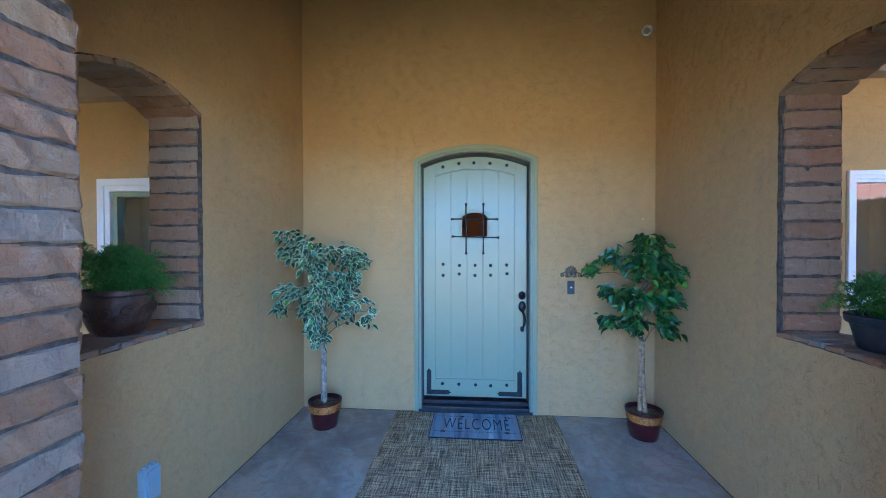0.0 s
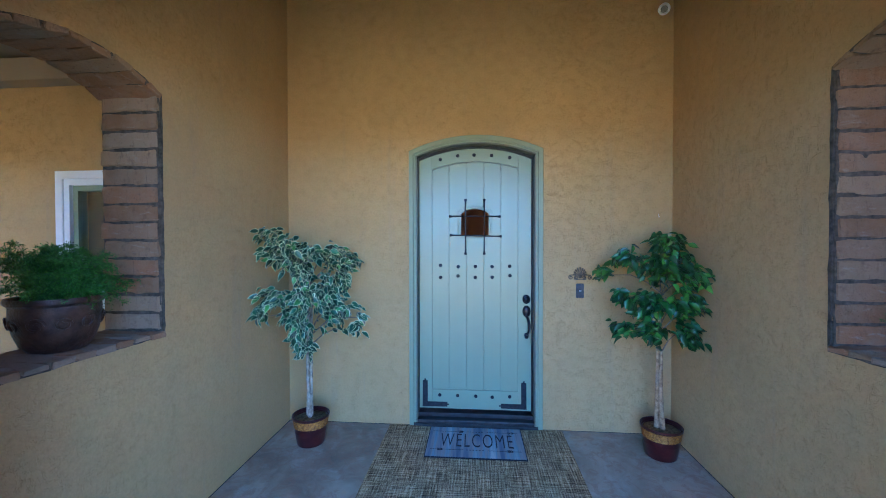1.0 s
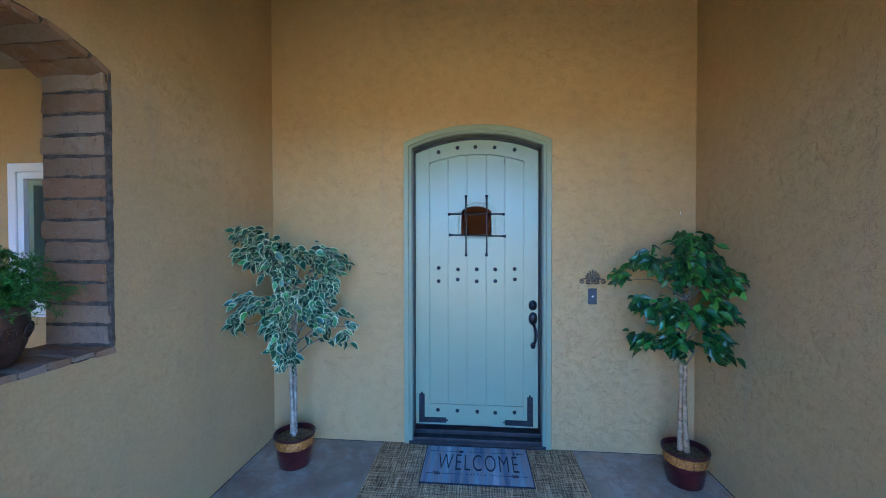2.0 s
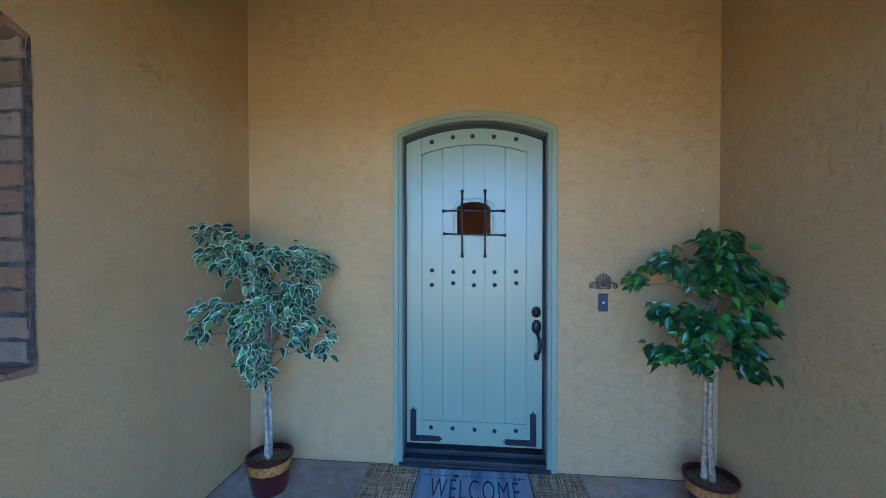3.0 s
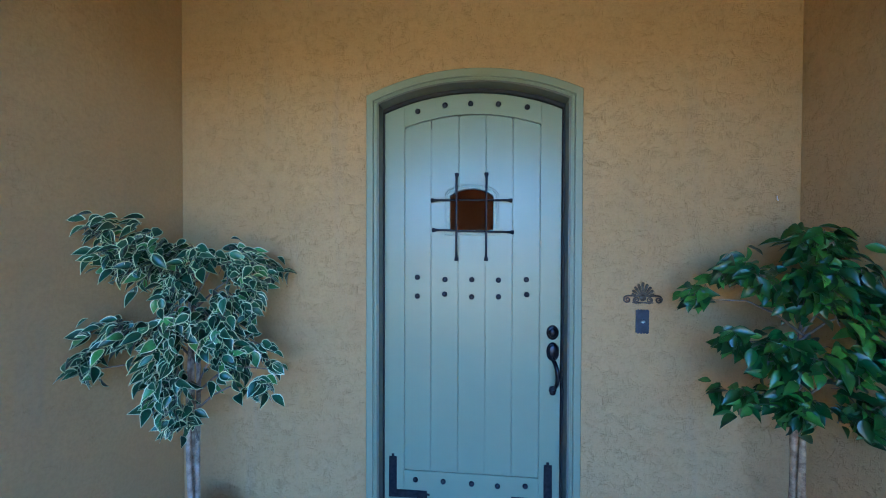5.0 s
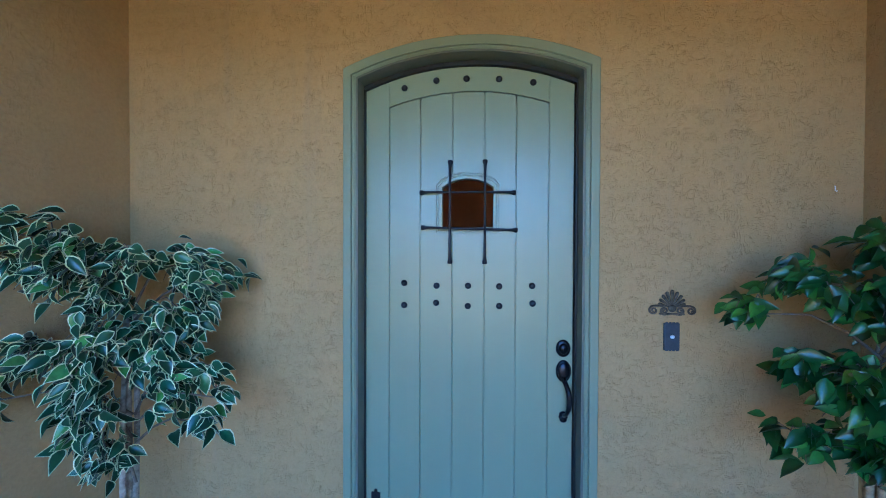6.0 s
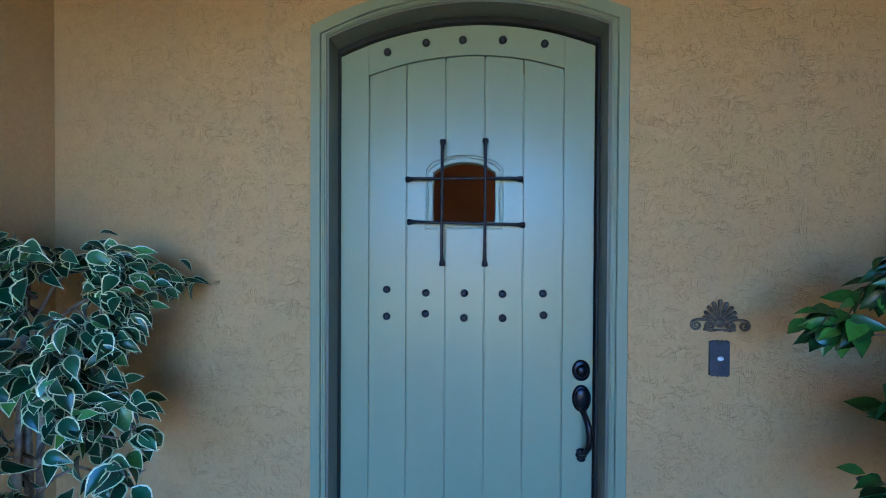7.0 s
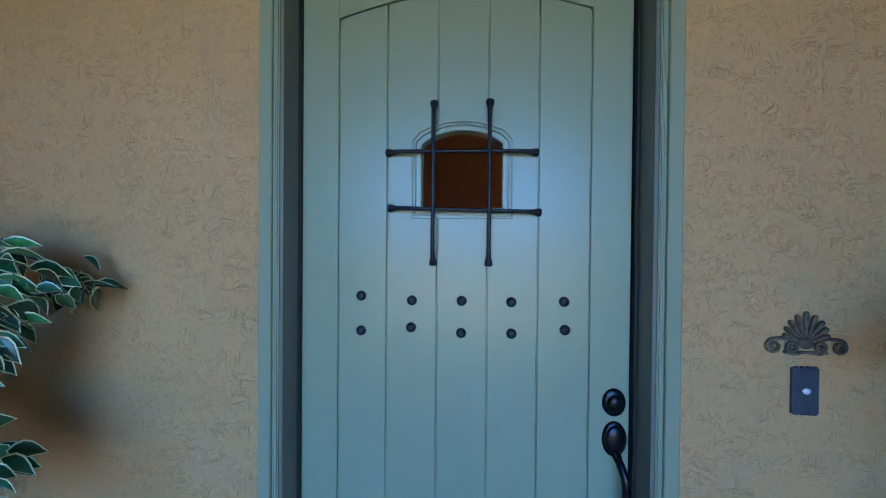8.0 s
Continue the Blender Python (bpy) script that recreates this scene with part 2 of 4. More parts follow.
def thing(name, place, label, category, group="", kind="", turn=0):
    e = new(name)
    e.empty_display_size = 0.1
    e.matrix_basis = pose(*place, 0, 0, turn)
    return tagged(e, label, category, group, kind)


def box(bm, x0, x1, y0, y1, z0, z1, bevel=0.0):
    r = bmesh.ops.create_cube(bm, size=1.0)
    vs = r["verts"]
    for v in vs:
        v.co = Vector((x0 if v.co.x < 0 else x1, y0 if v.co.y < 0 else y1, z0 if v.co.z < 0 else z1))
    if bevel:
        es = {e for v in vs for e in v.link_edges}
        bmesh.ops.bevel(bm, geom=list(es), offset=bevel, segments=2, affect="EDGES", profile=0.6)
    return bm


def prism(bm, outline, a0, a1, axis="y"):
    """Extrude a flat outline along y (outline in x, z), along x (outline in y, z) or along z (outline in x, y)."""
    def at(p, a):
        return {"y": (p[0], a, p[1]), "x": (a, p[0], p[1]), "z": (p[0], p[1], a)}[axis]
    lo = [bm.verts.new(at(p, a0)) for p in outline]
    hi = [bm.verts.new(at(p, a1)) for p in outline]
    faces = [bm.faces.new(lo), bm.faces.new(hi[::-1])]
    n = len(outline)
    for i in range(n):
        faces.append(bm.faces.new((lo[i], hi[i], hi[(i + 1) % n], lo[(i + 1) % n])))
    bmesh.ops.recalc_face_normals(bm, faces=faces)
    return bm


def bevel_all(bm, offset, segments=1, angle=30):
    es = [e for e in bm.edges if e.is_manifold and e.calc_face_angle(0) > radians(angle)]
    bmesh.ops.bevel(bm, geom=es, offset=offset, segments=segments, affect="EDGES")
    return bm


def lathe(bm, profile, seg=40, cx=0.0, cy=0.0):
    rings = []
    for r, z in profile:
        if r < 1e-5:
            rings.append([bm.verts.new((cx, cy, z))])
        else:
            rings.append([bm.verts.new((cx + r * math.cos(2 * math.pi * k / seg), cy + r * math.sin(2 * math.pi * k / seg), z)) for k in range(seg)])
    for a, b in zip(rings, rings[1:]):
        for k in range(seg):
            k2 = (k + 1) % seg
            if len(a) == 1:
                bm.faces.new((a[0], b[k], b[k2]))
            elif len(b) == 1:
                bm.faces.new((a[k], b[0], a[k2]))
            else:
                bm.faces.new((a[k], b[k], b[k2], a[k2]))
    bmesh.ops.recalc_face_normals(bm, faces=bm.faces[:])
    return bm


def tube(bm, pts, radii, seg=8, caps=True):
    pts = [Vector(p) for p in pts]
    if isinstance(radii, (int, float)):
        radii = [radii] * len(pts)
    rings = []
    ref = Vector((0.31, 0.87, 0.39))
    for i, p in enumerate(pts):
        d = (pts[min(i + 1, len(pts) - 1)] - pts[max(i - 1, 0)]).normalized()
        u = d.cross(ref).normalized()
        v = d.cross(u)
        rings.append([bm.verts.new(p + radii[i] * (math.cos(2 * math.pi * k / seg) * u + math.sin(2 * math.pi * k / seg) * v)) for k in range(seg)])
    faces = []
    for a, b in zip(rings, rings[1:]):
        for k in range(seg):
            faces.append(bm.faces.new((a[k], a[(k + 1) % seg], b[(k + 1) % seg], b[k])))
    if caps:
        faces += [bm.faces.new(rings[0][::-1]), bm.faces.new(rings[-1])]
    bmesh.ops.recalc_face_normals(bm, faces=faces)
    return bm


def ball(bm, place, rx, ry, rz, seg=14, rings=8):
    r = bmesh.ops.create_uvsphere(bm, u_segments=seg, v_segments=rings, radius=1.0)
    for v in r["verts"]:
        v.co = Vector((v.co.x * rx, v.co.y * ry, v.co.z * rz)) + Vector(place)
    return bm


def arc(hw, r, zc, n=24):
    """Points of an arch from x = -hw to hw with radius r about height zc."""
    a = math.asin(min(1.0, hw / r))
    return [(r * math.sin(-a + 2 * a * k / n), zc + r * math.cos(-a + 2 * a * k / n)) for k in range(n + 1)]


# ---- the large structure ----
XL, XR = -1.779, 1.728          # faces of the porch's side walls
THICK, THICK_E = 0.345, 0.308    # thickness of the west and east side walls
TOP = 4.35                      # porch ceiling
FACADE = -0.9                   # front of the wings beside the porch
ZC = 1.244                      # centre height of the door's arches
OPEN_Y0, OPEN_Y1, OPEN_Z0, OPEN_Z1 = -2.30, -1.49, 1.18, 2.55

ground = obj("ground", box(bmesh.new(), -900, 900, -900, 900, -0.4, -0.12), m_ground_bounce)
tagged(ground, "orange-yellow ground to the horizon, coloured to bounce warm light", "ground", kind="structure")
floor = obj("floor", box(bmesh.new(), -4.6, 6.4, -3.5, 0.2, -0.15, 0.0), m_floor)
tagged(floor, "mottled grey-blue stained concrete porch floor", "floor", kind="structure")

# back wall with the arched doorway
HW, RW = 0.575, 1.412
outline = [(XL - 0.1, 0), (-HW, 0)] + arc(HW, RW, ZC) + [(HW, 0), (XR + 0.1, 0), (XR + 0.1, TOP), (XL - 0.1, TOP)]
wall_north = obj("wall_north", prism(bmesh.new(), outline, 0.0, 0.2), m_stucco)
tagged(wall_north, "ochre-tan hand-trowelled stucco wall with an arched doorway", "wall", kind="structure")


# thin dark strip along the foot of three walls
bm = bmesh.new()
box(bm, XL + 0.003, -0.613, -0.004, -0.0005, 0.0005, 0.005)
box(bm, 0.613, XR - 0.003, -0.004, -0.0005, 0.0005, 0.005)
box(bm, XL + 0.0005, XL + 0.004, -2.668, -0.005, 0.0005, 0.006)
box(bm, XR - 0.004, XR - 0.0005, -2.668, -0.005, 0.0005, 0.006)
tagged(obj("trim", bm, m_black), "thin dark joint strip along the wall foot", "joint", kind="structure")


EAST_SHIFT = -0.030              # the east opening stands a little nearer to the entrance


def opening_arc(n=16, dy=0.0):
    half = (OPEN_Y1 - OPEN_Y0) / 2
    mid = (OPEN_Y1 + OPEN_Y0) / 2 + dy
    r = (half ** 2 + 0.1 ** 2) / 0.2
    return [(mid + x, z) for x, z in arc(half, r, 2.65 - r, n)], r, 2.65 - r, mid


def side_wall(name, x0, x1, dy):
    """A side wall with an arched opening, as two halves that meet at the opening's middle."""
    pts, _, _, mid = opening_arc(16, dy)
    k = len(pts) // 2
    bm = bmesh.new()
    prism(bm, [(0.2, 0), (0.2, TOP), (mid, TOP)] + pts[k:] + [(OPEN_Y1 + dy, OPEN_Z0), (mid, OPEN_Z0), (mid, 0)], x0, x1, "x")
    prism(bm, [(-2.67, 0), (mid, 0), (mid, OPEN_Z0), (OPEN_Y0 + dy, OPEN_Z0)] + pts[:k + 1] + [(mid, TOP), (-2.67, TOP)], x0, x1, "x")
    bmesh.ops.remove_doubles(bm, verts=bm.verts[:], dist=0.0005)
    inner = [f for f in bm.faces if abs(f.calc_center_median().y - mid) < 1e-4 and abs(f.normal.y) > 0.9]
    bmesh.ops.delete(bm, geom=inner, context="FACES")
    w = obj(name, bm, m_stucco)
    return tagged(w, "tan trowelled stucco wall with a brick-lined arched opening", "wall", kind="structure")


wall_west = side_wall("wall_west", XL - THICK, XL, 0.0)
wall_east = side_wall("wall_east", XR, XR + THICK_E, EAST_SHIFT)

# front wall with the entrance arch, and what closes the porch above
ENT = 1.372
r_ent = (ENT ** 2 + 0.26 ** 2) / 0.52
outline = [(-2.6, 0), (-ENT, 0)] + arc(ENT, r_ent, 2.88 - r_ent) + [(ENT, 0), (2.6, 0), (2.6, TOP), (-2.6, TOP)]
# arch height and outer thickness are out of view, set to limit sky light
wall_south = obj("wall_south", prism(bmesh.new(), outline, -3.45, -2.672), m_stucco)
tagged(wall_south, "tan stucco front wall, unseen wide arch and outer depth set for shade", "wall", kind="structure")
# runs out past the front wall as an added overhang that shades the piers
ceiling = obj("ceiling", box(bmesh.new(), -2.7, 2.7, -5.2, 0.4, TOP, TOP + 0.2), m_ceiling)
tagged(ceiling, "plain dark brown porch ceiling with an overhang added to block sky", "ceiling", kind="structure")


# added light blocker: darkens the top of the west patio wall
header = obj("wall_west_light_block", box(bmesh.new(), -4.598, -2.602, -2.98, -2.76, 2.45, 3.095), m_stucco)
tagged(header, "stucco header added across the patio front to block light", "wall", kind="structure")

# wings beside the porch: facade with a window, soffit and beam
def wing(name, x0, x1, w0, w1, wz0, wz1):
    bm = bmesh.new()
    mid = (w0 + w1) / 2
    prism(bm, [(x0, 0), (mid, 0), (mid, wz0), (w0, wz0), (w0, wz1), (mid, wz1), (mid, 3.3), (x0, 3.3)], FACADE, FACADE + 0.2)
    prism(bm, [(mid, 0), (x1, 0), (x1, 3.3), (mid, 3.3), (mid, wz1), (w1, wz1), (w1, wz0), (mid, wz0)], FACADE, FACADE + 0.2)
    bmesh.ops.remove_doubles(bm, verts=bm.verts[:], dist=0.0005)
    inner = [f for f in bm.faces if abs(f.calc_center_median().x - mid) < 1e-4 and abs(f.normal.x) > 0.9]
    bmesh.ops.delete(bm, geom=inner, context="FACES")
    w = obj(name, bm, m_stucco)
    return tagged(w, "ochre stucco house wall beside the porch", "wall", kind="structure")


wing("wall_west_wing", -4.6, XL - THICK, -3.10, -2.30, 1.27, 2.22)
wing("wall_east_wing", XR + THICK_E, 6.4, 2.64, 3.84, 1.27, 2.20)
# west wall is unseen, added to cut side light; east one shows mirrored
for name, x0, x1, high in (("wall_west_end", -4.8, -4.6, 3.6), ("wall_east_end", 6.4, 6.6, 2.42)):
    tagged(obj(name, box(bmesh.new(), x0, x1, -11.0, 1.0, -0.12, high), m_stucco), "plain tan stucco wall added along the front court", "wall", kind="structure")
# depth beyond the visible boards is added to darken the wing walls
for name, x0, x1, deep in (("soffit_west", -4.598, XL - THICK, 5.0), ("soffit_east", XR + THICK_E, 6.398, 5.5)):
    bm = bmesh.new()
    n = 18
    for k in range(n):
        ya = FACADE - 0.003 - deep * k / n
        box(bm, x0, x1, ya - deep / n + 0.008, ya, 3.10, 3.14)
    box(bm, x0, x1, FACADE - deep - 0.01, FACADE + 2.2, 3.141, 3.3)
    tagged(obj(name, bm, m_beam), "boarded patio soffit under the roof, unseen front lengthened for shade", "ceiling", kind="structure")
for zb, x0, x1 in ((2.885, -4.598, XL - THICK - 0.003), (2.86, XR + THICK_E + 0.003, 6.398)):
    beam = obj("beam", box(bmesh.new(), x0, x1, FACADE - 0.13, FACADE - 0.003, zb, 3.05, 0.006), m_beam)
    tagged(beam, "weathered grey-brown ceiling beam along the wall", "beam", "patio beams")

# low house across the court, seen mirrored in the window glass
across = thing("house", (0, -24.0, -0.12), "low tan house with a clay tile roof across the court", "house")
part("wall", box(bmesh.new(), -9, 9, -4.0, 0.0, 0.0, 2.45), m_stucco, across)


def barrel_roof(n, pitch, x0, run, z0, rise):
    """Barrel tiles side by side along x, running up from the eave at y = 0.5."""
    bm = bmesh.new()
    for k in range(n):
        rows = [[bm.verts.new((x0 + pitch * (k + i / 6), 0.5 - run * j, z0 + rise * j + 0.055 * math.sin(math.pi * i / 6))) for i in range(7)] for j in range(2)]
        for i in range(6):
            bm.faces.new((rows[0][i], rows[0][i + 1], rows[1][i + 1], rows[1][i]))
    return bm


part("roof", barrel_roof(180, 18.8 / 180, -9.4, 2.6, 2.42, 0.95), m_tile, across, "barrel clay tile roof", True)
side_house = thing("house", (6.9, -5.5, -0.12), "tan house wing with a clay tile roof beside the court", "house", turn=90)
part("roof", barrel_roof(64, 0.17, -5.4, 2.6, 2.52, 0.95), m_tile, side_house, "barrel clay tile roof", True)
part("wall", box(bmesh.new(), -5.4, 5.5, -2.1, 0.28, 0.0, 2.48), m_stucco, side_house)
part("eave", box(bmesh.new(), -5.4, 5.5, 0.30, 0.44, 2.40, 2.52), m_beam, side_house)
part("fascia", box(bmesh.new(), -9.4, 9.4, 0.40, 0.44, 2.25, 2.40), m_beam, across)

# rooms behind the wing windows: simple shells, their dimness put into the colour
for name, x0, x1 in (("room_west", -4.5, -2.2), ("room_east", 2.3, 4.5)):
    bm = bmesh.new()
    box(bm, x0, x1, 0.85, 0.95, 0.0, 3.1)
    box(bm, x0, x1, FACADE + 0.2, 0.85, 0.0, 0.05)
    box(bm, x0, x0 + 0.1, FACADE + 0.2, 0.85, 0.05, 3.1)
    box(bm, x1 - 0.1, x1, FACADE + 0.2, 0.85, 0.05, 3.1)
    tagged(obj(name, bm, m_dark), "plain room shell coloured dark to look unlit behind a window", "room", kind="structure")

# hall behind the front door
HX0, HX1, HY = -1.3, 2.1, 3.35
tagged(obj("hall_floor", box(bmesh.new(), HX0, HX1, 0.2, HY, -0.15, 0.0), m_hall_floor), "polished reddish-brown hall floor", "floor", kind="structure")
tagged(obj("hall_wall_north", box(bmesh.new(), HX0, HX1, HY, HY + 0.15, 0, 2.9), m_hall), "warm brown painted hall wall", "wall", kind="structure")
tagged(obj("hall_wall_west", box(bmesh.new(), HX0 - 0.15, HX0, 0.2, HY + 0.15, 0, 2.9), m_hall), "warm brown painted hall wall", "wall", kind="structure")
# unseen opening added in this wall so that the sky lights the hall
bm = bmesh.new()
box(bm, HX1, HX1 + 0.15, 0.2, 1.7, 0, 2.9)
box(bm, HX1, HX1 + 0.15, 2.7, HY + 0.15, 0, 2.9)
box(bm, HX1, HX1 + 0.15, 1.7, 2.7, 0, 0.9)
box(bm, HX1, HX1 + 0.15, 1.7, 2.7, 2.2, 2.9)
tagged(obj("hall_wall_east", bm, m_hall), "brown hall wall with an unseen opening added to let daylight in", "wall", kind="structure")
tagged(obj("hall_ceiling", box(bmesh.new(), HX0 - 0.15, HX1 + 0.15, 0.2, HY + 0.15, 2.9, 3.05), m_hall), "brown hall ceiling", "ceiling", kind="structure")
base = obj("baseboard", box(bmesh.new(), HX0, HX1, HY - 0.018, HY - 0.002, 0, 0.14, 0.004), m_white)
tagged(base, "white moulded baseboard along the hall wall", "baseboard", kind="structure")


# ---- front door and its frame ----
def band(bm, hw0, r0, hw1, r1, y0, y1, z0=0.0, cx=0.0):
    """A door-shaped band between an inner and an outer arched outline, from y0 to y1."""
    a = [(-hw0, z0)] + arc(hw0, r0, ZC) + [(hw0, z0)]
    b = [(-hw1, z0)] + arc(hw1, r1, ZC) + [(hw1, z0)]
    rows = []
    for pts, y in ((a, y0), (b, y0), (b, y1), (a, y1)):
        rows.append([bm.verts.new((p[0] + cx, y, p[1])) for p in pts])
    fs = []
    n = len(a)
    for i in range(4):
        p, q = rows[i], rows[(i + 1) % 4]
        for k in range(n - 1):
            fs.append(bm.faces.new((p[k], p[k + 1], q[k + 1], q[k])))
    fs += [bm.faces.new([r[0] for r in rows]), bm.faces.new([r[-1] for r in rows][::-1])]
    bmesh.ops.recalc_face_normals(bm, faces=fs)
    return bm


frame_ob = thing("door_frame", (0, 0, 0), "grey-green painted arched door frame with moulded casing", "door frame", kind="structure")
part("casing", bevel_all(band(bmesh.new(), 0.570, 1.402, 0.611, 1.447, -0.022, 0.02), 0.003), m_casing, frame_ob, "flat sage-green outer casing")
part("bead", bevel_all(band(bmesh.new(), 0.561, 1.394, 0.5695, 1.4015, -0.014, 0.02), 0.002), m_casing, frame_ob)
part("bead", bevel_all(band(bmesh.new(), 0.549, 1.384, 0.5605, 1.3935, -0.019, 0.02), 0.004, 2), m_casing, frame_ob)
part("jamb", band(bmesh.new(), 0.538, 1.374, 0.5485, 1.3835, -0.010, 0.19), m_jamb_shaded, frame_ob, "olive-grey jamb with shadow put into its colour")
part("weather_strip", band(bmesh.new(), 0.5295, 1.3535, 0.5375, 1.3735, 0.085, 0.16, cx=-0.002), m_black, frame_ob, "black rubber weather strip")
bm = box(bmesh.new(), -0.5375, 0.5375, -0.012, 0.19, 0.0, 0.062, 0.006)
box(bm, -0.5375, 0.5375, 0.06, 0.19, 0.0625, 0.098, 0.004)
box(bm, -0.569, 0.569, -0.034, -0.0125, 0.0, 0.034, 0.004)
part("threshold", bm, m_threshold, frame_ob, "dark bronze metal threshold")

DY = 0.108                      # front of the door leaf
DC, DHW, DR = -0.005, 0.528, 1.352
door = thing("door_1", (DC, 0, 0), "closed sage-green arched plank door with iron studs", "door", kind="structure")
GX = [-0.403, -0.241, -0.075, 0.087, 0.245, 0.405]
RP = 1.228                      # radius of the panel's top edge
PZ = 0.306                      # panel's foot


def zarc(x, r):
    return ZC + math.sqrt(r * r - x * x)


def arcs(x0, x1, r, n=8):
    return [(x0 + (x1 - x0) * k / n, zarc(x0 + (x1 - x0) * k / n, r)) for k in range(n + 1)]


def leaf_piece(name, outline, y0=DY, y1=DY + 0.045, label=""):
    bm = prism(bmesh.new(), outline, y0, y1)
    bevel_all(bm, 0.0018, 1, 50)
    return part(name, bm, m_door, door, label)


def strip_piece(name, upper, lower, label=""):
    """A curved rail between two rows of points that run from left to right."""
    bm = bmesh.new()
    rows = [[bm.verts.new((p[0], y, p[1])) for p in pts] for pts, y in ((lower, DY), (upper, DY), (upper, DY + 0.045), (lower, DY + 0.045))]
    fs = []
    for i in range(4):
        p, q = rows[i], rows[(i + 1) % 4]
        for k in range(len(p) - 1):
            fs.append(bm.faces.new((p[k], p[k + 1], q[k + 1], q[k])))
    fs += [bm.faces.new([r[0] for r in rows]), bm.faces.new([r[-1] for r in rows][::-1])]
    bmesh.ops.recalc_face_normals(bm, faces=fs)
    return part(name, bm, m_door, door, label)


G = 0.0022
leaf_piece("stile", [(-DHW, 0.122), (GX[0] - G, 0.122), (GX[0] - G, zarc(GX[0], RP) + 0.001)] + [p for p in arcs(GX[0] - G, -DHW, DR)])
leaf_piece("stile", [(GX[5] + G, 0.122), (DHW, 0.122)] + arcs(DHW, GX[5] + G, DR) + [(GX[5] + G, zarc(GX[5], RP) + 0.001)])
strip_piece("rail", arcs(GX[0] - G + 0.0005, GX[5] + G - 0.0005, DR, 24), arcs(GX[0] - G + 0.0005, GX[5] + G - 0.0005, RP + G, 24), "curved top rail")
leaf_piece("rail", [(GX[0] - G + 0.0005, 0.122), (GX[5] + G - 0.0005, 0.122), (GX[5] + G - 0.0005, PZ - G), (GX[0] - G + 0.0005, PZ - G)])
H0, H1, HZ0, HZ1, HZT = -0.128, 0.132, 1.782, 1.985, 2.030   # the small hatch's opening
hr = (0.13 ** 2 + 0.045 ** 2) / 0.09


def hatch_z(x):
    return HZT - hr + math.sqrt(hr * hr - (x - 0.002) ** 2)


for k in range(5):
    a, b = GX[k] + G, GX[k + 1] - G
    if k in (0, 4):
        leaf_piece("plank", [(a, PZ + G), (b, PZ + G)] + arcs(b, a, RP - G), DY + 0.0015)
        continue
    lo, hi = max(a, H0), min(b, H1)
    xs = [hi + (lo - hi) * j / 8 for j in range(9)]
    top_arc = [(x, hatch_z(x)) for x in xs]
    if k == 1:
        leaf_piece("plank", [(a, PZ + G), (b, PZ + G), (b, HZ0), (H0, HZ0)] + top_arc[::-1] + arcs(b, a, RP - G), DY + 0.0015)
    elif k == 3:
        leaf_piece("plank", [(a, PZ + G), (b, PZ + G)] + arcs(b, a, RP - G) + top_arc[::-1] + [(H1, HZ0), (a, HZ0)], DY + 0.0015)
    else:
        leaf_piece("plank", [(a, PZ + G), (b, PZ + G), (b, HZ0), (a, HZ0)], DY + 0.0015)
        leaf_piece("plank", [(a, hatch_z(a))] + top_arc[::-1][1:-1] + [(b, hatch_z(b))] + arcs(b, a, RP - G), DY + 0.0015)
bm = bmesh.new()
for x0, x1, z0, z1 in ((GX[0] - 0.01, H0 - 0.004, PZ - 0.01, 2.39), (H1 + 0.004, GX[5] + 0.01, PZ - 0.01, 2.39), (H0 - 0.003, H1 + 0.003, PZ - 0.01, HZ0 - 0.004), (H0 - 0.003, H1 + 0.003, HZT + 0.004, 2.46)):
    box(bm, x0, x1, DY + 0.010, DY + 0.044, z0, z1)
part("backing_board", bm, m_door, door)
# moulding round the hatch: two stepped beads
def hatch_path(grow):
    w = 0.13 + grow
    pts = [(-w, HZ0 - grow), (-w, HZ1 + grow * 0.5)]
    r = ((w) ** 2 + 0.045 ** 2) / 0.09
    pts += [(x, z) for x, z in arc(w, r, HZT + grow - r, 12)][1:-1]
    pts += [(w, HZ1 + grow * 0.5), (w, HZ0 - grow)]
    return [(x + 0.002, z) for x, z in pts]


def ring(bm, a, b, y0, y1):
    rows = [[bm.verts.new((p[0], y, p[1])) for p in pts] for pts, y in ((a, y0), (b, y0), (b, y1), (a, y1))]
    n = len(a)
    fs = []
    for i in range(4):
        p, q = rows[i], rows[(i + 1) % 4]
        for k in range(n):
            fs.append(bm.faces.new((p[k], p[(k + 1) % n], q[(k + 1) % n], q[k])))
    bmesh.ops.recalc_face_normals(bm, faces=fs)
    return bm


part("hatch_moulding", bevel_all(ring(bmesh.new(), hatch_path(0.001), hatch_path(0.012), DY - 0.010, DY + 0.05), 0.003, 2), m_door, door)
part("hatch_moulding", bevel_all(ring(bmesh.new(), hatch_path(0.017), hatch_path(0.023), DY - 0.008, DY + 0.01), 0.0015, 1), m_door, door)
part("hatch_moulding", bevel_all(ring(bmesh.new(), hatch_path(0.028), hatch_path(0.034), DY - 0.006, DY + 0.01), 0.0015, 1), m_door, door)


def stud(x, z):
    bm = bmesh.new()
    lathe(bm, [(0.0, -0.013), (0.008, -0.0115), (0.014, -0.0075), (0.0165, -0.002), (0.0165, 0.003), (0.0, 0.003)], 14)
    bmesh.ops.rotate(bm, verts=bm.verts[:], cent=(0, 0, 0), matrix=Matrix.Rotation(radians(-90), 3, "X"))
    return bm


stud_mesh = None
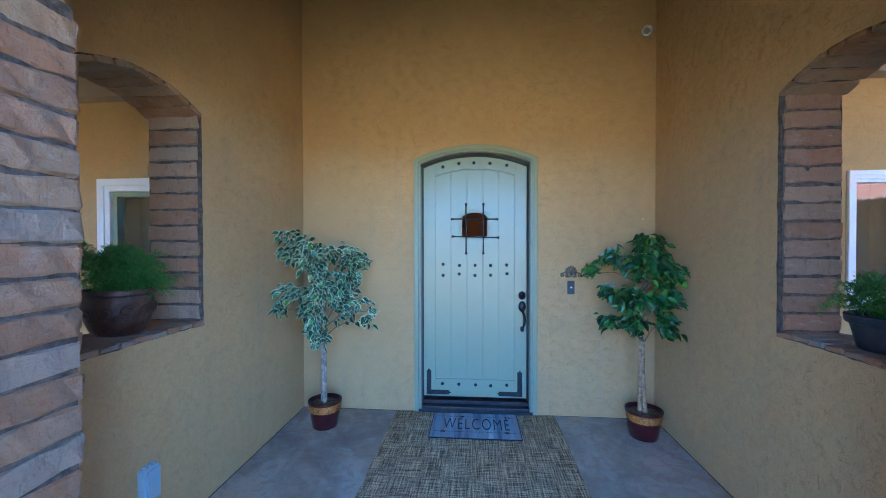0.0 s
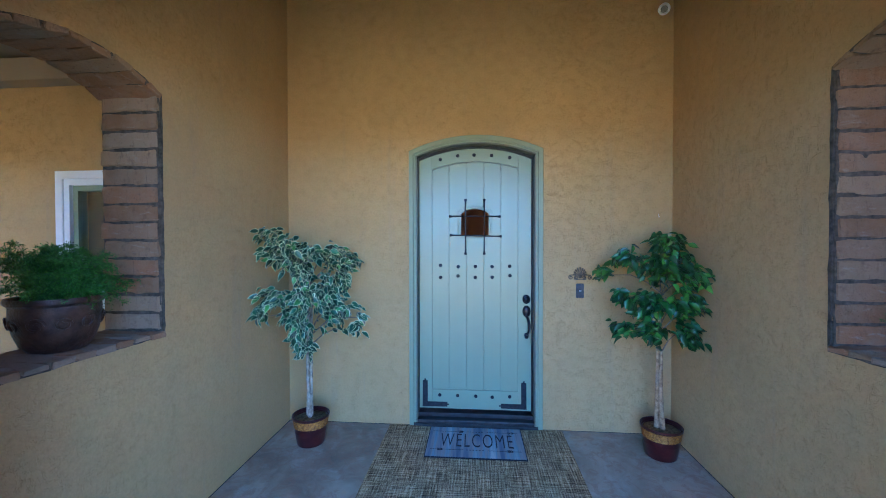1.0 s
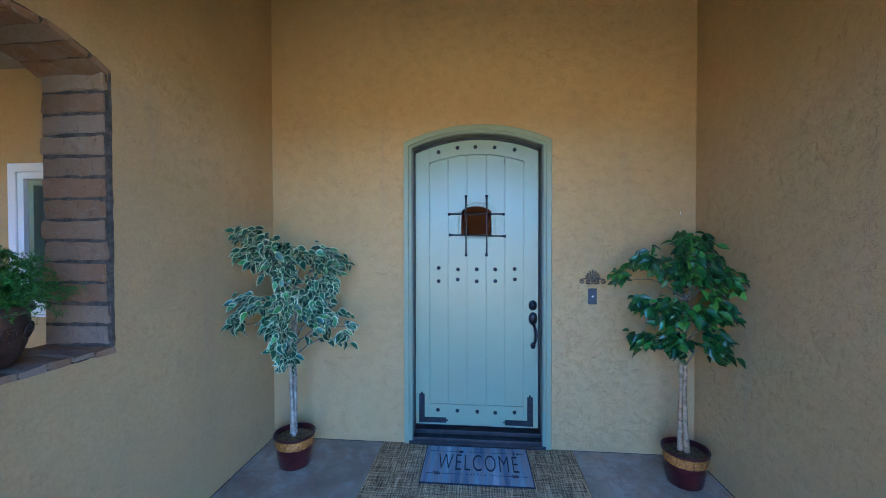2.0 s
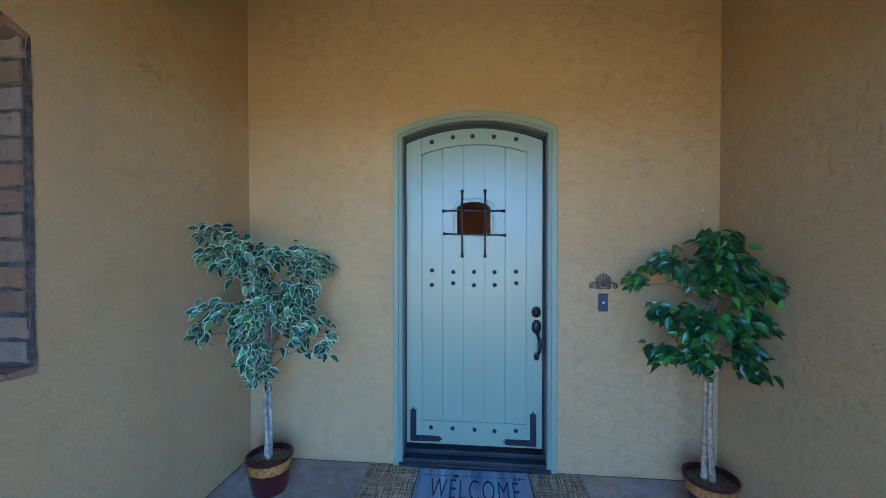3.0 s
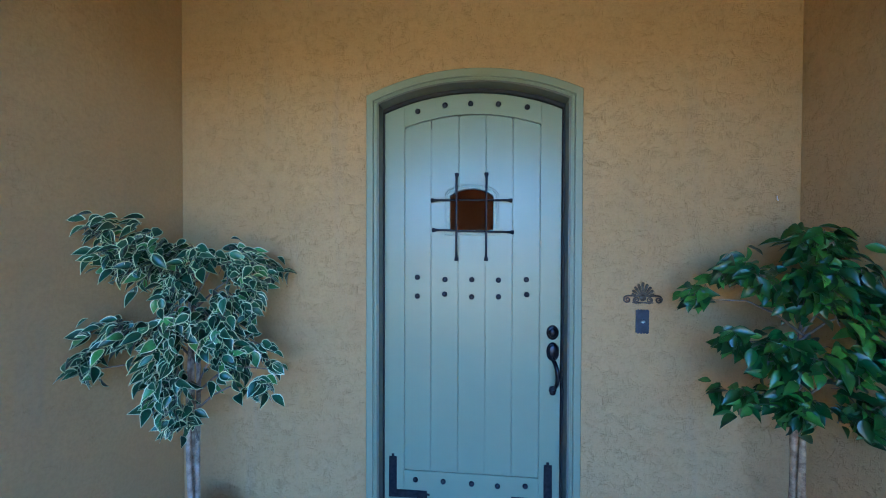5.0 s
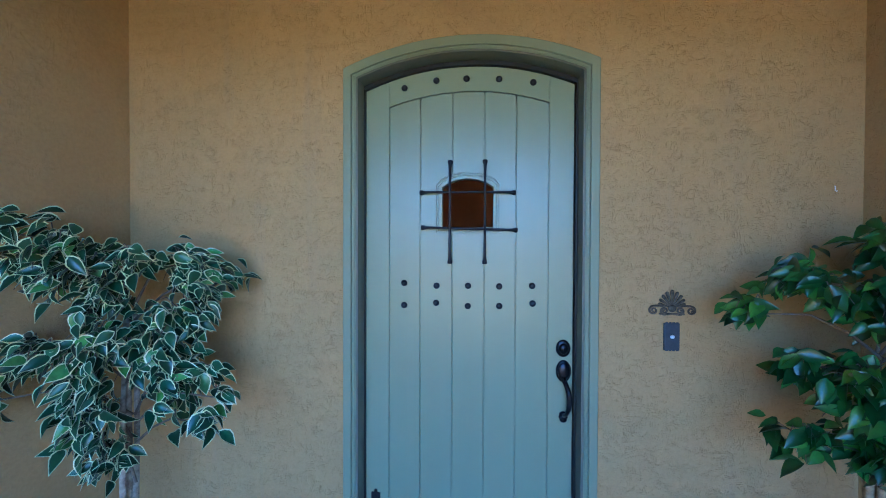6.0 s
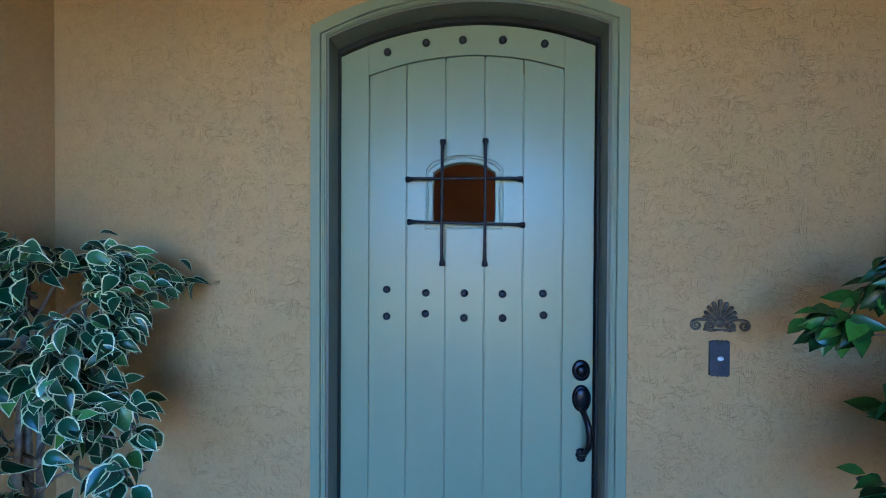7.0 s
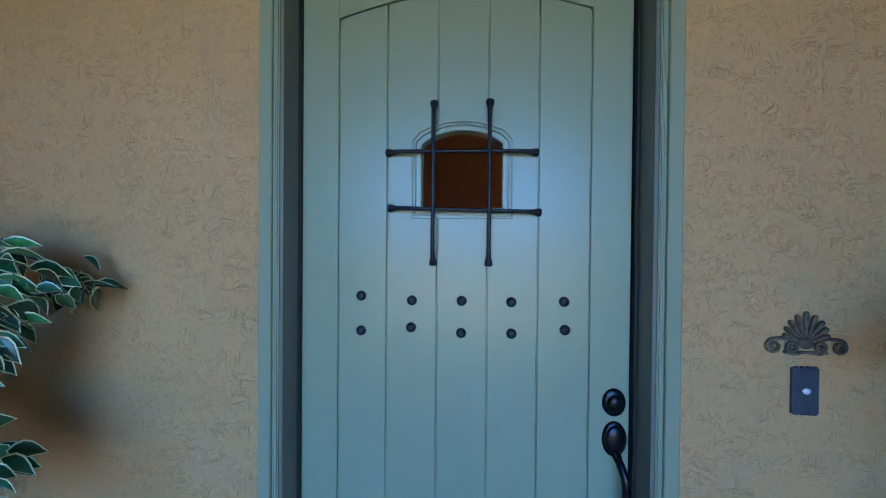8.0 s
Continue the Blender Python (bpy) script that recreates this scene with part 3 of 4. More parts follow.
for row in (((-0.325, 2.500), (-0.160, 2.532), (-0.006, 2.536), (0.158, 2.528), (0.327, 2.505)),
            ((-0.325, 1.494), (-0.156, 1.482), (0.006, 1.484), (0.164, 1.483), (0.328, 1.488)),
            ((-0.325, 1.379), (-0.158, 1.394), (0.005, 1.380), (0.165, 1.383), (0.331, 1.399)),
            ((-0.334, 0.250), (-0.163, 0.249), (0.010, 0.247), (0.165, 0.243), (0.329, 0.253))):
    for x, z in row:
        if stud_mesh is None:
            s = part("stud", stud(0, 0), m_iron, door, "domed black iron stud", True)
            stud_mesh = s.data
        else:
            s = new("stud", stud_mesh)
            s.parent = door
            s["label"] = "domed black iron stud"
        s.matrix_basis = pose(x, DY - 0.0015, z, 0, random.uniform(0, 360), 0)

# flat iron corner straps at the foot
for sgn, x0 in ((1, -0.500), (-1, 0.486)):
    o = [(x0, 0.135), (x0 + sgn * 0.255, 0.140), (x0 + sgn * 0.255, 0.185), (x0 + sgn * 0.050, 0.185), (x0 + sgn * 0.050, 0.405), (x0 + sgn * 0.002, 0.405)]
    if sgn < 0:
        o = o[::-1]
    bm = prism(bmesh.new(), o, DY - 0.004, DY - 0.0002)
    tips = [e for e in bm.edges if abs(e.verts[0].co.y - e.verts[1].co.y) > 0.003 and (e.verts[0].co.z > 0.4 or abs(e.verts[0].co.x - x0) > 0.25)]
    bmesh.ops.bevel(bm, geom=tips, offset=0.016, segments=4, affect="EDGES")
    bevel_all(bm, 0.001, 1, 60)
    part("corner_strap", bm, m_iron, door, "flat black iron corner strap")

# grille of four hammered bars
def bar(a, b):
    a, b = Vector(a), Vector(b)
    d = b - a
    L = d.length
    pts, rad = [], []
    for f, back, r in ((0.0, 0.0, 0.013), (0.02, 0.003, 0.013), (0.045, 0.012, 0.008), (0.10, 0.022, 0.0065), (0.3, 0.024, 0.0062), (0.5, 0.024, 0.006), (0.7, 0.024, 0.0062), (0.90, 0.022, 0.0065), (0.955, 0.012, 0.008), (0.98, 0.003, 0.013), (1.0, 0.0, 0.013)):
        pts.append(a + d * f + Vector((0, -back, 0)))
        rad.append(r)
    return tube(bmesh.new(), pts, rad, 10)


for a, b in (((-0.240, DY - 0.006, 1.960), (0.240, DY - 0.006, 1.956)), ((-0.232, DY - 0.006, 1.781), (0.250, DY - 0.006, 1.768)),
             ((-0.086, DY - 0.014, 2.118), (-0.086, DY - 0.014, 1.600)), ((0.090, DY - 0.014, 2.118), (0.090, DY - 0.014, 1.600))):
    part("grille_bar", bar(a, b), m_iron, door, "forged black iron grille bar", True)

# deadbolt and handle set
bm = bmesh.new()
ball(bm, (0.482, DY - 0.002, 1.178), 0.036, 0.012, 0.044, 20, 10)
ball(bm, (0.482, DY - 0.012, 1.178), 0.024, 0.014, 0.028, 18, 8)
box(bm, 0.479, 0.485, DY - 0.0275, DY - 0.02, 1.170, 1.186, 0.001)
part("deadbolt", bm, m_bronze, door, "oval oil-rubbed bronze deadbolt", True)
handle = part("handle", tube(bmesh.new(), [(0.484, DY - 0.012, 1.020), (0.490, DY - 0.035, 1.008), (0.499, DY - 0.055, 0.975), (0.503, DY - 0.060, 0.935), (0.500, DY - 0.056, 0.895), (0.492, DY - 0.040, 0.862), (0.486, DY - 0.018, 0.848), (0.485, DY - 0.004, 0.842)],
                              [0.011, 0.012, 0.013, 0.0135, 0.012, 0.010, 0.009, 0.010], 14), m_bronze, door, "curved bronze pull handle", True)
bm = bmesh.new()
ball(bm, (0.484, DY - 0.002, 1.064), 0.038, 0.013, 0.056, 22, 12)
ball(bm, (0.484, DY - 0.012, 1.066), 0.030, 0.012, 0.044, 22, 10)
part("upper_rose", bm, m_bronze, handle, smooth=True)
bm = bmesh.new()
for k, (dz, r) in enumerate(((0.012, 0.020), (-0.002, 0.023), (-0.016, 0.018))):
    ball(bm, (0.484, DY - 0.004, 0.836 + dz), r, 0.012, 0.014, 16, 8)
part("lower_rose", bm, m_bronze, handle, smooth=True)
bm = tube(bmesh.new(), [(0.484, DY - 0.014, 1.030), (0.484, DY - 0.035, 1.034), (0.484, DY - 0.048, 1.028)], [0.006, 0.008, 0.009], 10)
part("thumb_latch", bm, m_bronze, handle, smooth=True)


# ---- wall fittings on the back wall ----
shell = thing("wall_ornament", (0.938, 0, 1.376), "antique iron shell ornament with scrolled ends", "ornament")
for k in range(9):
    a = radians(-72 + 18 * k)
    L = 0.072 - 0.022 * abs(k - 4) / 4
    d = Vector((math.sin(a), 0, math.cos(a)))
    pts = [Vector((0, -0.006, 0.032)) + d * (0.012 + L * f) for f in (0, 0.25, 0.5, 0.75, 0.92, 1.0)]
    part("lobe", tube(bmesh.new(), pts, [0.0028, 0.0040, 0.0056, 0.0075, 0.0070, 0.003], 8), m_shell, shell, smooth=True)


def scroll(bm, cx, cz, r0, turn, sgn, tail):
    pts, rad = [Vector((tail[0], -0.006, tail[1]))], [0.005]
    for k in range(26):
        f = k / 25
        a = turn + sgn * f * 2 * math.pi * 1.55
        r = r0 * (1 - 0.82 * f)
        pts.append(Vector((cx + r * math.cos(a), -0.006 - 0.003 * f, cz + r * math.sin(a))))
        rad.append(0.0052 - 0.0016 * f)
    return tube(bm, pts, rad, 8)


for sgn in (1, -1):
    bm = bmesh.new()
    scroll(bm, sgn * 0.082, 0.020, 0.020, radians(90), -sgn, (sgn * 0.035, 0.044))
    scroll(bm, sgn * 0.034, 0.018, 0.017, radians(-90), sgn, (sgn * 0.012, 0.004))
    part("scroll", bm, m_shell, shell, smooth=True)
bm = bmesh.new()
ball(bm, (0, -0.006, 0.030), 0.019, 0.008, 0.017, 14, 8)
ball(bm, (0.036, -0.005, 0.040), 0.020, 0.005, 0.006, 12, 6)
ball(bm, (-0.036, -0.005, 0.040), 0.020, 0.005, 0.006, 12, 6)
part("boss", bm, m_shell, shell, smooth=True)
part("base_bar", box(bmesh.new(), -0.055, 0.055, -0.009, -0.0005, 0.0, 0.008, 0.002), m_shell, shell)

bell = thing("doorbell", (0.938, 0, 1.276), "dark slate doorbell plate with a white button", "doorbell")
bm = box(bmesh.new(), -0.029, 0.034, -0.008, -0.0005, -0.062, 0.062, 0.002)
for k in range(4):
    box(bm, -0.027 + 0.0155 * k, -0.027 + 0.0155 * k + 0.0105, -0.0078, -0.001, 0.0615, 0.066, 0.001)
    box(bm, -0.027 + 0.0155 * k, -0.027 + 0.0155 * k + 0.0105, -0.0078, -0.001, -0.066, -0.0615, 0.001)
part("plate", bm, m_plate, bell)
part("side_rib", box(bmesh.new(), -0.035, -0.0295, -0.009, -0.0005, -0.062, 0.062, 0.001), m_plate, bell)
bm = bmesh.new()
ball(bm, (0.002, -0.008, 0.0), 0.011, 0.006, 0.0085, 18, 10)
part("button", bm, m_button, bell, "white push button", True)

hook = thing("wall_hook", (1.612, 0, 1.944), "tiny white hook fixed to the stucco", "hook")
bm = tube(bmesh.new(), [(0, -0.001, 0.014), (0, -0.004, 0.012), (0, -0.004, -0.006), (0, -0.010, -0.012), (0, -0.013, -0.006)], 0.0022, 6)
part("wire", bm, m_white, hook, smooth=True)

scam = thing("security_camera", (1.62, 0, 3.70), "small white-ringed security camera high on the wall", "camera")
bm = tube(bmesh.new(), [(0.02, -0.001, 0.045), (0.015, -0.03, 0.045), (0.0, -0.06, 0.02)], 0.011, 10)
part("bracket", bm, m_white, scam, smooth=True)
d = (Vector((0.0, -3.8, 1.7)) - Vector((1.6, -0.07, 3.69))).normalized()
p0 = Vector((0.0, -0.055, 0.015))
part("housing", tube(bmesh.new(), [p0 - d * 0.01, p0, p0 + d * 0.045, p0 + d * 0.055], [0.028, 0.042, 0.043, 0.040], 22), m_bronze, scam, "dark rounded housing", True)
bm = bmesh.new()
u = d.cross(Vector((0, 0, 1))).normalized()
v = u.cross(d)
tube(bm, [p0 + d * 0.058 + 0.037 * (math.cos(a) * u + math.sin(a) * v) for a in [2 * math.pi * k / 24 for k in range(25)]], 0.010, 8)
part("ring", bm, m_white, scam, "white light ring", True)

outlet = thing("outlet_box", (XL, -1.943, 0.41), "grey weatherproof outlet box on the wall", "outlet box")
part("body", box(bmesh.new(), 0.0005, 0.045, -0.048, 0.048, -0.09, 0.088, 0.006), m_box, outlet)
part("cover", box(bmesh.new(), 0.0455, 0.058, -0.042, 0.042, -0.082, 0.080, 0.004), m_box, outlet)
for k in range(3):
    bm = bmesh.new()
    lathe(bm, [(0.0, 0.0), (0.011, 0.0), (0.011, 0.012), (0.007, 0.013), (0.006, 0.004), (0.0, 0.004)], 14, 0.022, -0.028 + 0.028 * k)
    bmesh.ops.translate(bm, verts=bm.verts[:], vec=(0, 0, 0.0885))
    part("port", bm, m_box, outlet, smooth=True)


# ---- windows of the wings ----
def window(name, x0, x1, z0, z1, slim=1.0):
    w = thing(name, ((x0 + x1) / 2, FACADE, z0), "white vinyl window with dark reflecting glass", "window", kind="structure")
    hw, h = (x1 - x0) / 2, z1 - z0

    def rect(a):
        return [(-hw + a, a), (hw - a, a), (hw - a, h - a), (-hw + a, h - a)]

    part("trim", bevel_all(ring(bmesh.new(), rect(0.03 * slim), rect(-0.03 * slim), -0.025, -0.0005), 0.003), m_white, w, "white outer trim")
    part("window_frame", ring(bmesh.new(), rect(0.075 * slim), rect(0.0305 * slim), -0.012, 0.10), m_white, w)
    part("sash", ring(bmesh.new(), rect(0.115 * slim), rect(0.0755 * slim), 0.015, 0.09), m_casing if x0 < 0 else m_white, w, "inner sash")
    pane = part("pane", box(bmesh.new(), -hw + 0.11 * slim, hw - 0.11 * slim, 0.045, 0.051, 0.11 * slim, h - 0.11 * slim), m_glass, w, "reflecting glass pane")
    pane.visible_shadow = False
    part("window_sill", box(bmesh.new(), -hw - 0.04, hw + 0.04, -0.05, -0.0255, -0.045, -0.031, 0.003), m_white, w)


window("window_1", -3.10, -2.30, 1.27, 2.22)
window("window_2", 2.64, 3.84, 1.27, 2.20, 0.55)

# ---- hall things ----
picture = thing("framed_picture", (1.05, HY, 1.42), "black-framed picture with a white mount standing on a shelf", "picture")
part("frame", ring(bmesh.new(), [(-0.28, 0.03), (0.28, 0.03), (0.28, 0.62), (-0.28, 0.62)], [(-0.31, 0.0), (0.31, 0.0), (0.31, 0.65), (-0.31, 0.65)], -0.04, -0.01), m_frame_black, picture)
part("mount", box(bmesh.new(), -0.28, 0.28, -0.022, -0.014, 0.03, 0.62), m_paper, picture, "white mount board")
shelf = thing("wall_shelf", (1.0, HY, 1.365), "dark wooden wall shelf", "shelf")
part("board", box(bmesh.new(), -0.6, 0.6, -0.18, -0.001, 0.0, 0.055, 0.006), m_shelf, shelf)

# ---- rug and welcome mat ----
bm = bmesh.new()
nx, ny = 64, 100
grid = [[bm.verts.new((-0.795 + 1.575 * i / nx + (0.004 * noise.noise((0, j * 0.4, 3)) if i in (0, nx) else 0), -2.48 + 2.465 * j / ny + (0.005 * noise.noise((i * 0.3, 0, 9)) if j in (0, ny) else 0),
                       0.009 + 0.004 * noise.noise((i * 0.12, j * 0.12, 0.5)) + 0.001 * ((i + j) % 2) + (0.006 * max(0.0, noise.noise((i * 0.15, 4.4, 1))) if j > ny - 3 else 0))) for j in range(ny + 1)] for i in range(nx + 1)]
for i in range(nx):
    for j in range(ny):
        bm.faces.new((grid[i][j], grid[i + 1][j], grid[i + 1][j + 1], grid[i][j + 1]))
edge = [e for e in bm.edges if e.is_boundary]
ext = bmesh.ops.extrude_edge_only(bm, edges=edge)
for v in [g for g in ext["geom"] if isinstance(g, bmesh.types.BMVert)]:
    v.co.z = 0.0005
rug = obj("rug", bm, m_rug, smooth=True)
tagged(rug, "woven brown and straw jute rug on the porch floor", "rug")

welcome = thing("doormat", (0.001, -0.308, 0.0165), "blue-grey printed doormat reading welcome, on the jute rug", "doormat", turn=0.5)
part("pad", box(bmesh.new(), -0.400, 0.400, -0.245, 0.245, 0.0, 0.009, 0.002), m_mat, welcome)
bind_ob = part("edge_binding", ring(bmesh.new(), [(-0.400, -0.245), (0.400, -0.245), (0.400, 0.245), (-0.400, 0.245)], [(-0.406, -0.251), (0.406, -0.251), (0.406, 0.251), (-0.406, 0.251)], 0, 1), m_print, welcome)
for v in bind_ob.data.vertices:
    v.co = Vector((v.co.x, v.co.z, 0.0008 + 0.0085 * v.co.y))


def lettering(name, body, size, width, height, parent, place, material):
    cu = bpy.data.curves.new(name, "FONT")
    cu.body, cu.size, cu.align_x, cu.align_y, cu.space_character, cu.offset, cu.extrude = body, size, "CENTER", "CENTER", 1.18, -0.011 * size, 0.002
    tmp = new(name, cu)
    me = bpy.data.meshes.new_from_object(tmp.evaluated_get(bpy.context.evaluated_depsgraph_get()))
    bpy.data.objects.remove(tmp)
    xs = [v.co.x for v in me.vertices]
    ys = [v.co.y for v in me.vertices]
    for v in me.vertices:
        v.co = Vector(((v.co.x - (min(xs) + max(xs)) / 2) / (max(xs) - min(xs)) * width, (v.co.y - (min(ys) + max(ys)) / 2) / (max(ys) - min(ys)) * height, v.co.z * 0.3))
    me.materials.append(material)
    ob = new(name, me)
    ob.parent = parent
    ob.matrix_basis = pose(*place)
    return ob


lettering("lettering", "WELCOME", 0.1, 0.61, 0.215, welcome, (0.01, 0.02, 0.0098), m_print)["label"] = "black printed word WELCOME"
for y, sgn in ((0.165, -1), (-0.135, 1)):
    bm = bmesh.new()
    for x0, x1 in ((-0.37, -0.10), (0.10, 0.37)):
        box(bm, x0, x1, y - 0.002, y + 0.002, 0.0092, 0.0101)
    for k in range(6):
        box(bm, -0.075 + 0.026 * k, -0.061 + 0.026 * k, y - 0.0035, y + 0.0035, 0.0092, 0.0101)
    for cx in ((-0.30, -0.285, -0.27, 0.27, 0.285, 0.30) if sgn > 0 else (-0.13, -0.118, -0.106, 0.30, 0.33)):
        prism(bm, [(cx - 0.018, y - 0.018), (cx - 0.008, y - 0.018), (cx + 0.010, y), (cx - 0.008, y + 0.018), (cx - 0.018, y + 0.018), (cx, y)], 0.0092, 0.0101, "z")
    part("printed_arrow", bm, m_print, welcome)


# ---- the two potted trees ----
def glazed_pot(parent):
    p = part("pot", lathe(bmesh.new(), [(0.0, 0.0), (0.118, 0.0), (0.124, 0.006), (0.145, 0.12), (0.147, 0.124), (0.147, 0.235), (0.160, 0.237), (0.169, 0.240), (0.171, 0.250), (0.169, 0.260), (0.162, 0.261), (0.157, 0.245), (0.152, 0.20), (0.0, 0.19)], 48), m_maroon, parent, "maroon glazed pot", True)
    bm = bmesh.new()
    prof = []
    for k in range(13):
        f = k / 12
        prof.append((0.1495 + 0.012 * f + (0.0025 if k % 2 else 0.0), 0.163 + 0.070 * f))
    lathe(bm, [(0.144, 0.162)] + prof + [(0.150, 0.2345)], 72)
    for v in bm.verts:
        a = math.atan2(v.co.y, v.co.x)
        k = 1 + 0.008 * math.sin(a * 36 + v.co.z * 90)
        v.co.x *= k
        v.co.y *= k
    part("band", bm, m_gold, p, "textured gold band", True)
    bm = bmesh.new()
    rings = lathe(bm, [(0.153, 0.222), (0.12, 0.230), (0.08, 0.236), (0.04, 0.240), (0.0, 0.240)], 28)
    for v in bm.verts:
        v.co.z += 0.006 * noise.noise(v.co * 45)
    part("moss", bm, m_soil, p, "dry brown moss", True)
    return p


def add_leaf(verts, faces, mats, base, along, up, length, width, two_tone, curl):
    along = along.normalized()
    side = along.cross(up)
    if side.length < 1e-4:
        side = along.cross(Vector((1, 0, 0)))
    side.normalize()
    nrm = side.cross(along).normalized()
    prof = ((0.0, 0.0), (0.14, 0.30), (0.34, 0.49), (0.55, 0.46), (0.76, 0.27), (0.90, 0.10), (1.0, 0.0))
    inner = 0.83 if two_tone else 0.999
    o = len(verts)
    n = len(prof)

    def at(f, w, k):
        lift = -curl * length * f * f + 0.9 * abs(w) * width * 0.6
        return base + along * (length * f) + side * (w * width) + nrm * lift

    for f, w in prof:                       # midrib
        fi = 0.05 + 0.90 * f if two_tone else f
        verts.append(at(fi, 0.0, 0))
    for s in (-1, 1):
        for f, w in prof:
            fi = 0.05 + 0.90 * f if two_tone else f
            verts.append(at(fi, s * w * inner, 0))
    if two_tone:
        for s in (-1, 1):
            for f, w in prof:
                verts.append(at(f, s * w, 0))
    for s in range(2):
        m0, e0 = o, o + n * (1 + s)
        for k in range(n - 1):
            q = (m0 + k, m0 + k + 1, e0 + k + 1, e0 + k)
            faces.append(q if s else q[::-1])
            mats.append(0)
            if two_tone:
                r0 = o + n * (3 + s)
                q = (e0 + k, e0 + k + 1, r0 + k + 1, r0 + k)
                faces.append(q if s else q[::-1])
                mats.append(1)


def crown(parent, clumps, axis, leaf_mats, two_tone, length, rng, wall_x, name):
    """Twigs from the stems to each clump, with hanging leaves along side shoots. clumps: centre, radii, leaf count."""
    for (c, rad, count) in clumps:
        c = Vector(c)
        verts, faces, mats = [], [], []
        tw = bmesh.new()
        root = Vector((axis[0] + 0.02 * rng.uniform(-1, 1), axis[1], max(0.55, min(c.z - 0.16, 1.50))))
        mid = root.lerp(c, 0.55) + Vector((0, 0, 0.07))
        tube(tw, [root, root.lerp(mid, 0.5) + Vector((0, 0, 0.02)), mid, c], [0.006, 0.005, 0.004, 0.003], 6)
        count = round(count * (3.8 if two_tone else 3.7))
        rad = (rad[0] * 1.15, rad[1] * 1.3, rad[2] * 1.4)
        shoots = max(4, count // 5)
        left = count
        for s in range(shoots):
            for _ in range(20):
                d = Vector((rng.gauss(0, 1), rng.gauss(0, 1), rng.gauss(0, 1))).normalized() * (rng.uniform(0.25, 1.0))
                tip = c + Vector((d.x * rad[0], d.y * rad[1], d.z * rad[2]))
                if abs(tip.x) < wall_x and tip.y < -0.05:
                    break
            tip.x = max(-wall_x, min(wall_x, tip.x))
            tip.y = min(tip.y, -0.05)
            start = c.lerp(tip, 0.1) + Vector((0, 0, 0.02))
            bend = start.lerp(tip, 0.6) + Vector((0, 0, 0.035))
            tube(tw, [start, bend, tip], [0.0025, 0.002, 0.0012], 5)
            m = max(1, round(left / (shoots - s)))
            left -= m
            for k in range(m):
                f = 0.25 + 0.75 * (k + 0.5) / m
                p = start.lerp(bend, f * 2) if f < 0.5 else bend.lerp(tip, f * 2 - 1)
                out = Vector((tip.x - axis[0], tip.y - axis[1], 0)).normalized()
                along = out * rng.uniform(0.3, 1.1) + Vector((rng.gauss(0, 0.6), rng.gauss(0, 0.6), rng.uniform(-1.1, 0.15)))
                up = Vector((rng.gauss(0, 0.7), rng.gauss(0, 0.7) - 0.55, 0.75)) + out * 0.3
                L = length * rng.uniform(0.66, 1.22)
                p = p + Vector((rng.gauss(0, 0.022), rng.gauss(0, 0.022), rng.gauss(0, 0.02)))
                end = p + along.normalized() * L
                if abs(end.x) > wall_x + 0.01 or end.y > -0.01:
                    continue
                add_leaf(verts, faces, mats, p, along, up, L, L * rng.uniform(0.45, 0.60), two_tone, rng.uniform(0.05, 0.45))
        br = part("branch", tw, m_twig, parent, "thin brown twig", True)
        me = bpy.data.meshes.new("leaves")
        me.from_pydata([tuple(v) for v in verts], [], faces)
        for mm in leaf_mats:
            me.materials.append(mm)
        me.polygons.foreach_set("material_index", mats)
        me.shade_smooth()
        me.update()
        lv = new("leaves", me)
        lv.parent = br
        tagged(lv, name, kind="stuff")


def stems(parent, base, top, material, lean, rng, r=0.0145):
    for k, (dx, dy, zt) in enumerate(((-0.030, 0.0, top), (0.028, 0.016, top - 0.25), (0.002, -0.026, top - 0.45))):
        pts, rad = [], []
        n = 9
        for j in range(n):
            f = j / (n - 1)
            a = 2.2 * f + k * 2.1
            pts.append((base[0] + dx * math.cos(a * 0.5) + 0.010 * math.sin(a * 1.7 + k) + lean * f, base[1] + dy + 0.010 * math.cos(a * 1.3 + k), 0.215 + (zt - 0.215) * f))
            rad.append(r * (1.12 - 0.5 * f) * rng.uniform(0.92, 1.08))
        part("stem", tube(bmesh.new(), pts, rad, 10), material, parent, smooth=True)


rng = random.Random(4)
tree_a = thing("potted_tree", (0, 0, 0), "variegated artificial ficus with cream-edged leaves in a maroon pot", "potted plant", "trees beside the door")
PA = (-1.405, -0.375)
glazed_pot(tree_a).matrix_basis = pose(PA[0], PA[1], 0) @ Matrix.Diagonal((0.91, 0.91, 0.95, 1))
stems(tree_a, PA, 1.66, m_trunk_pale, 0.0, rng, 0.0135)
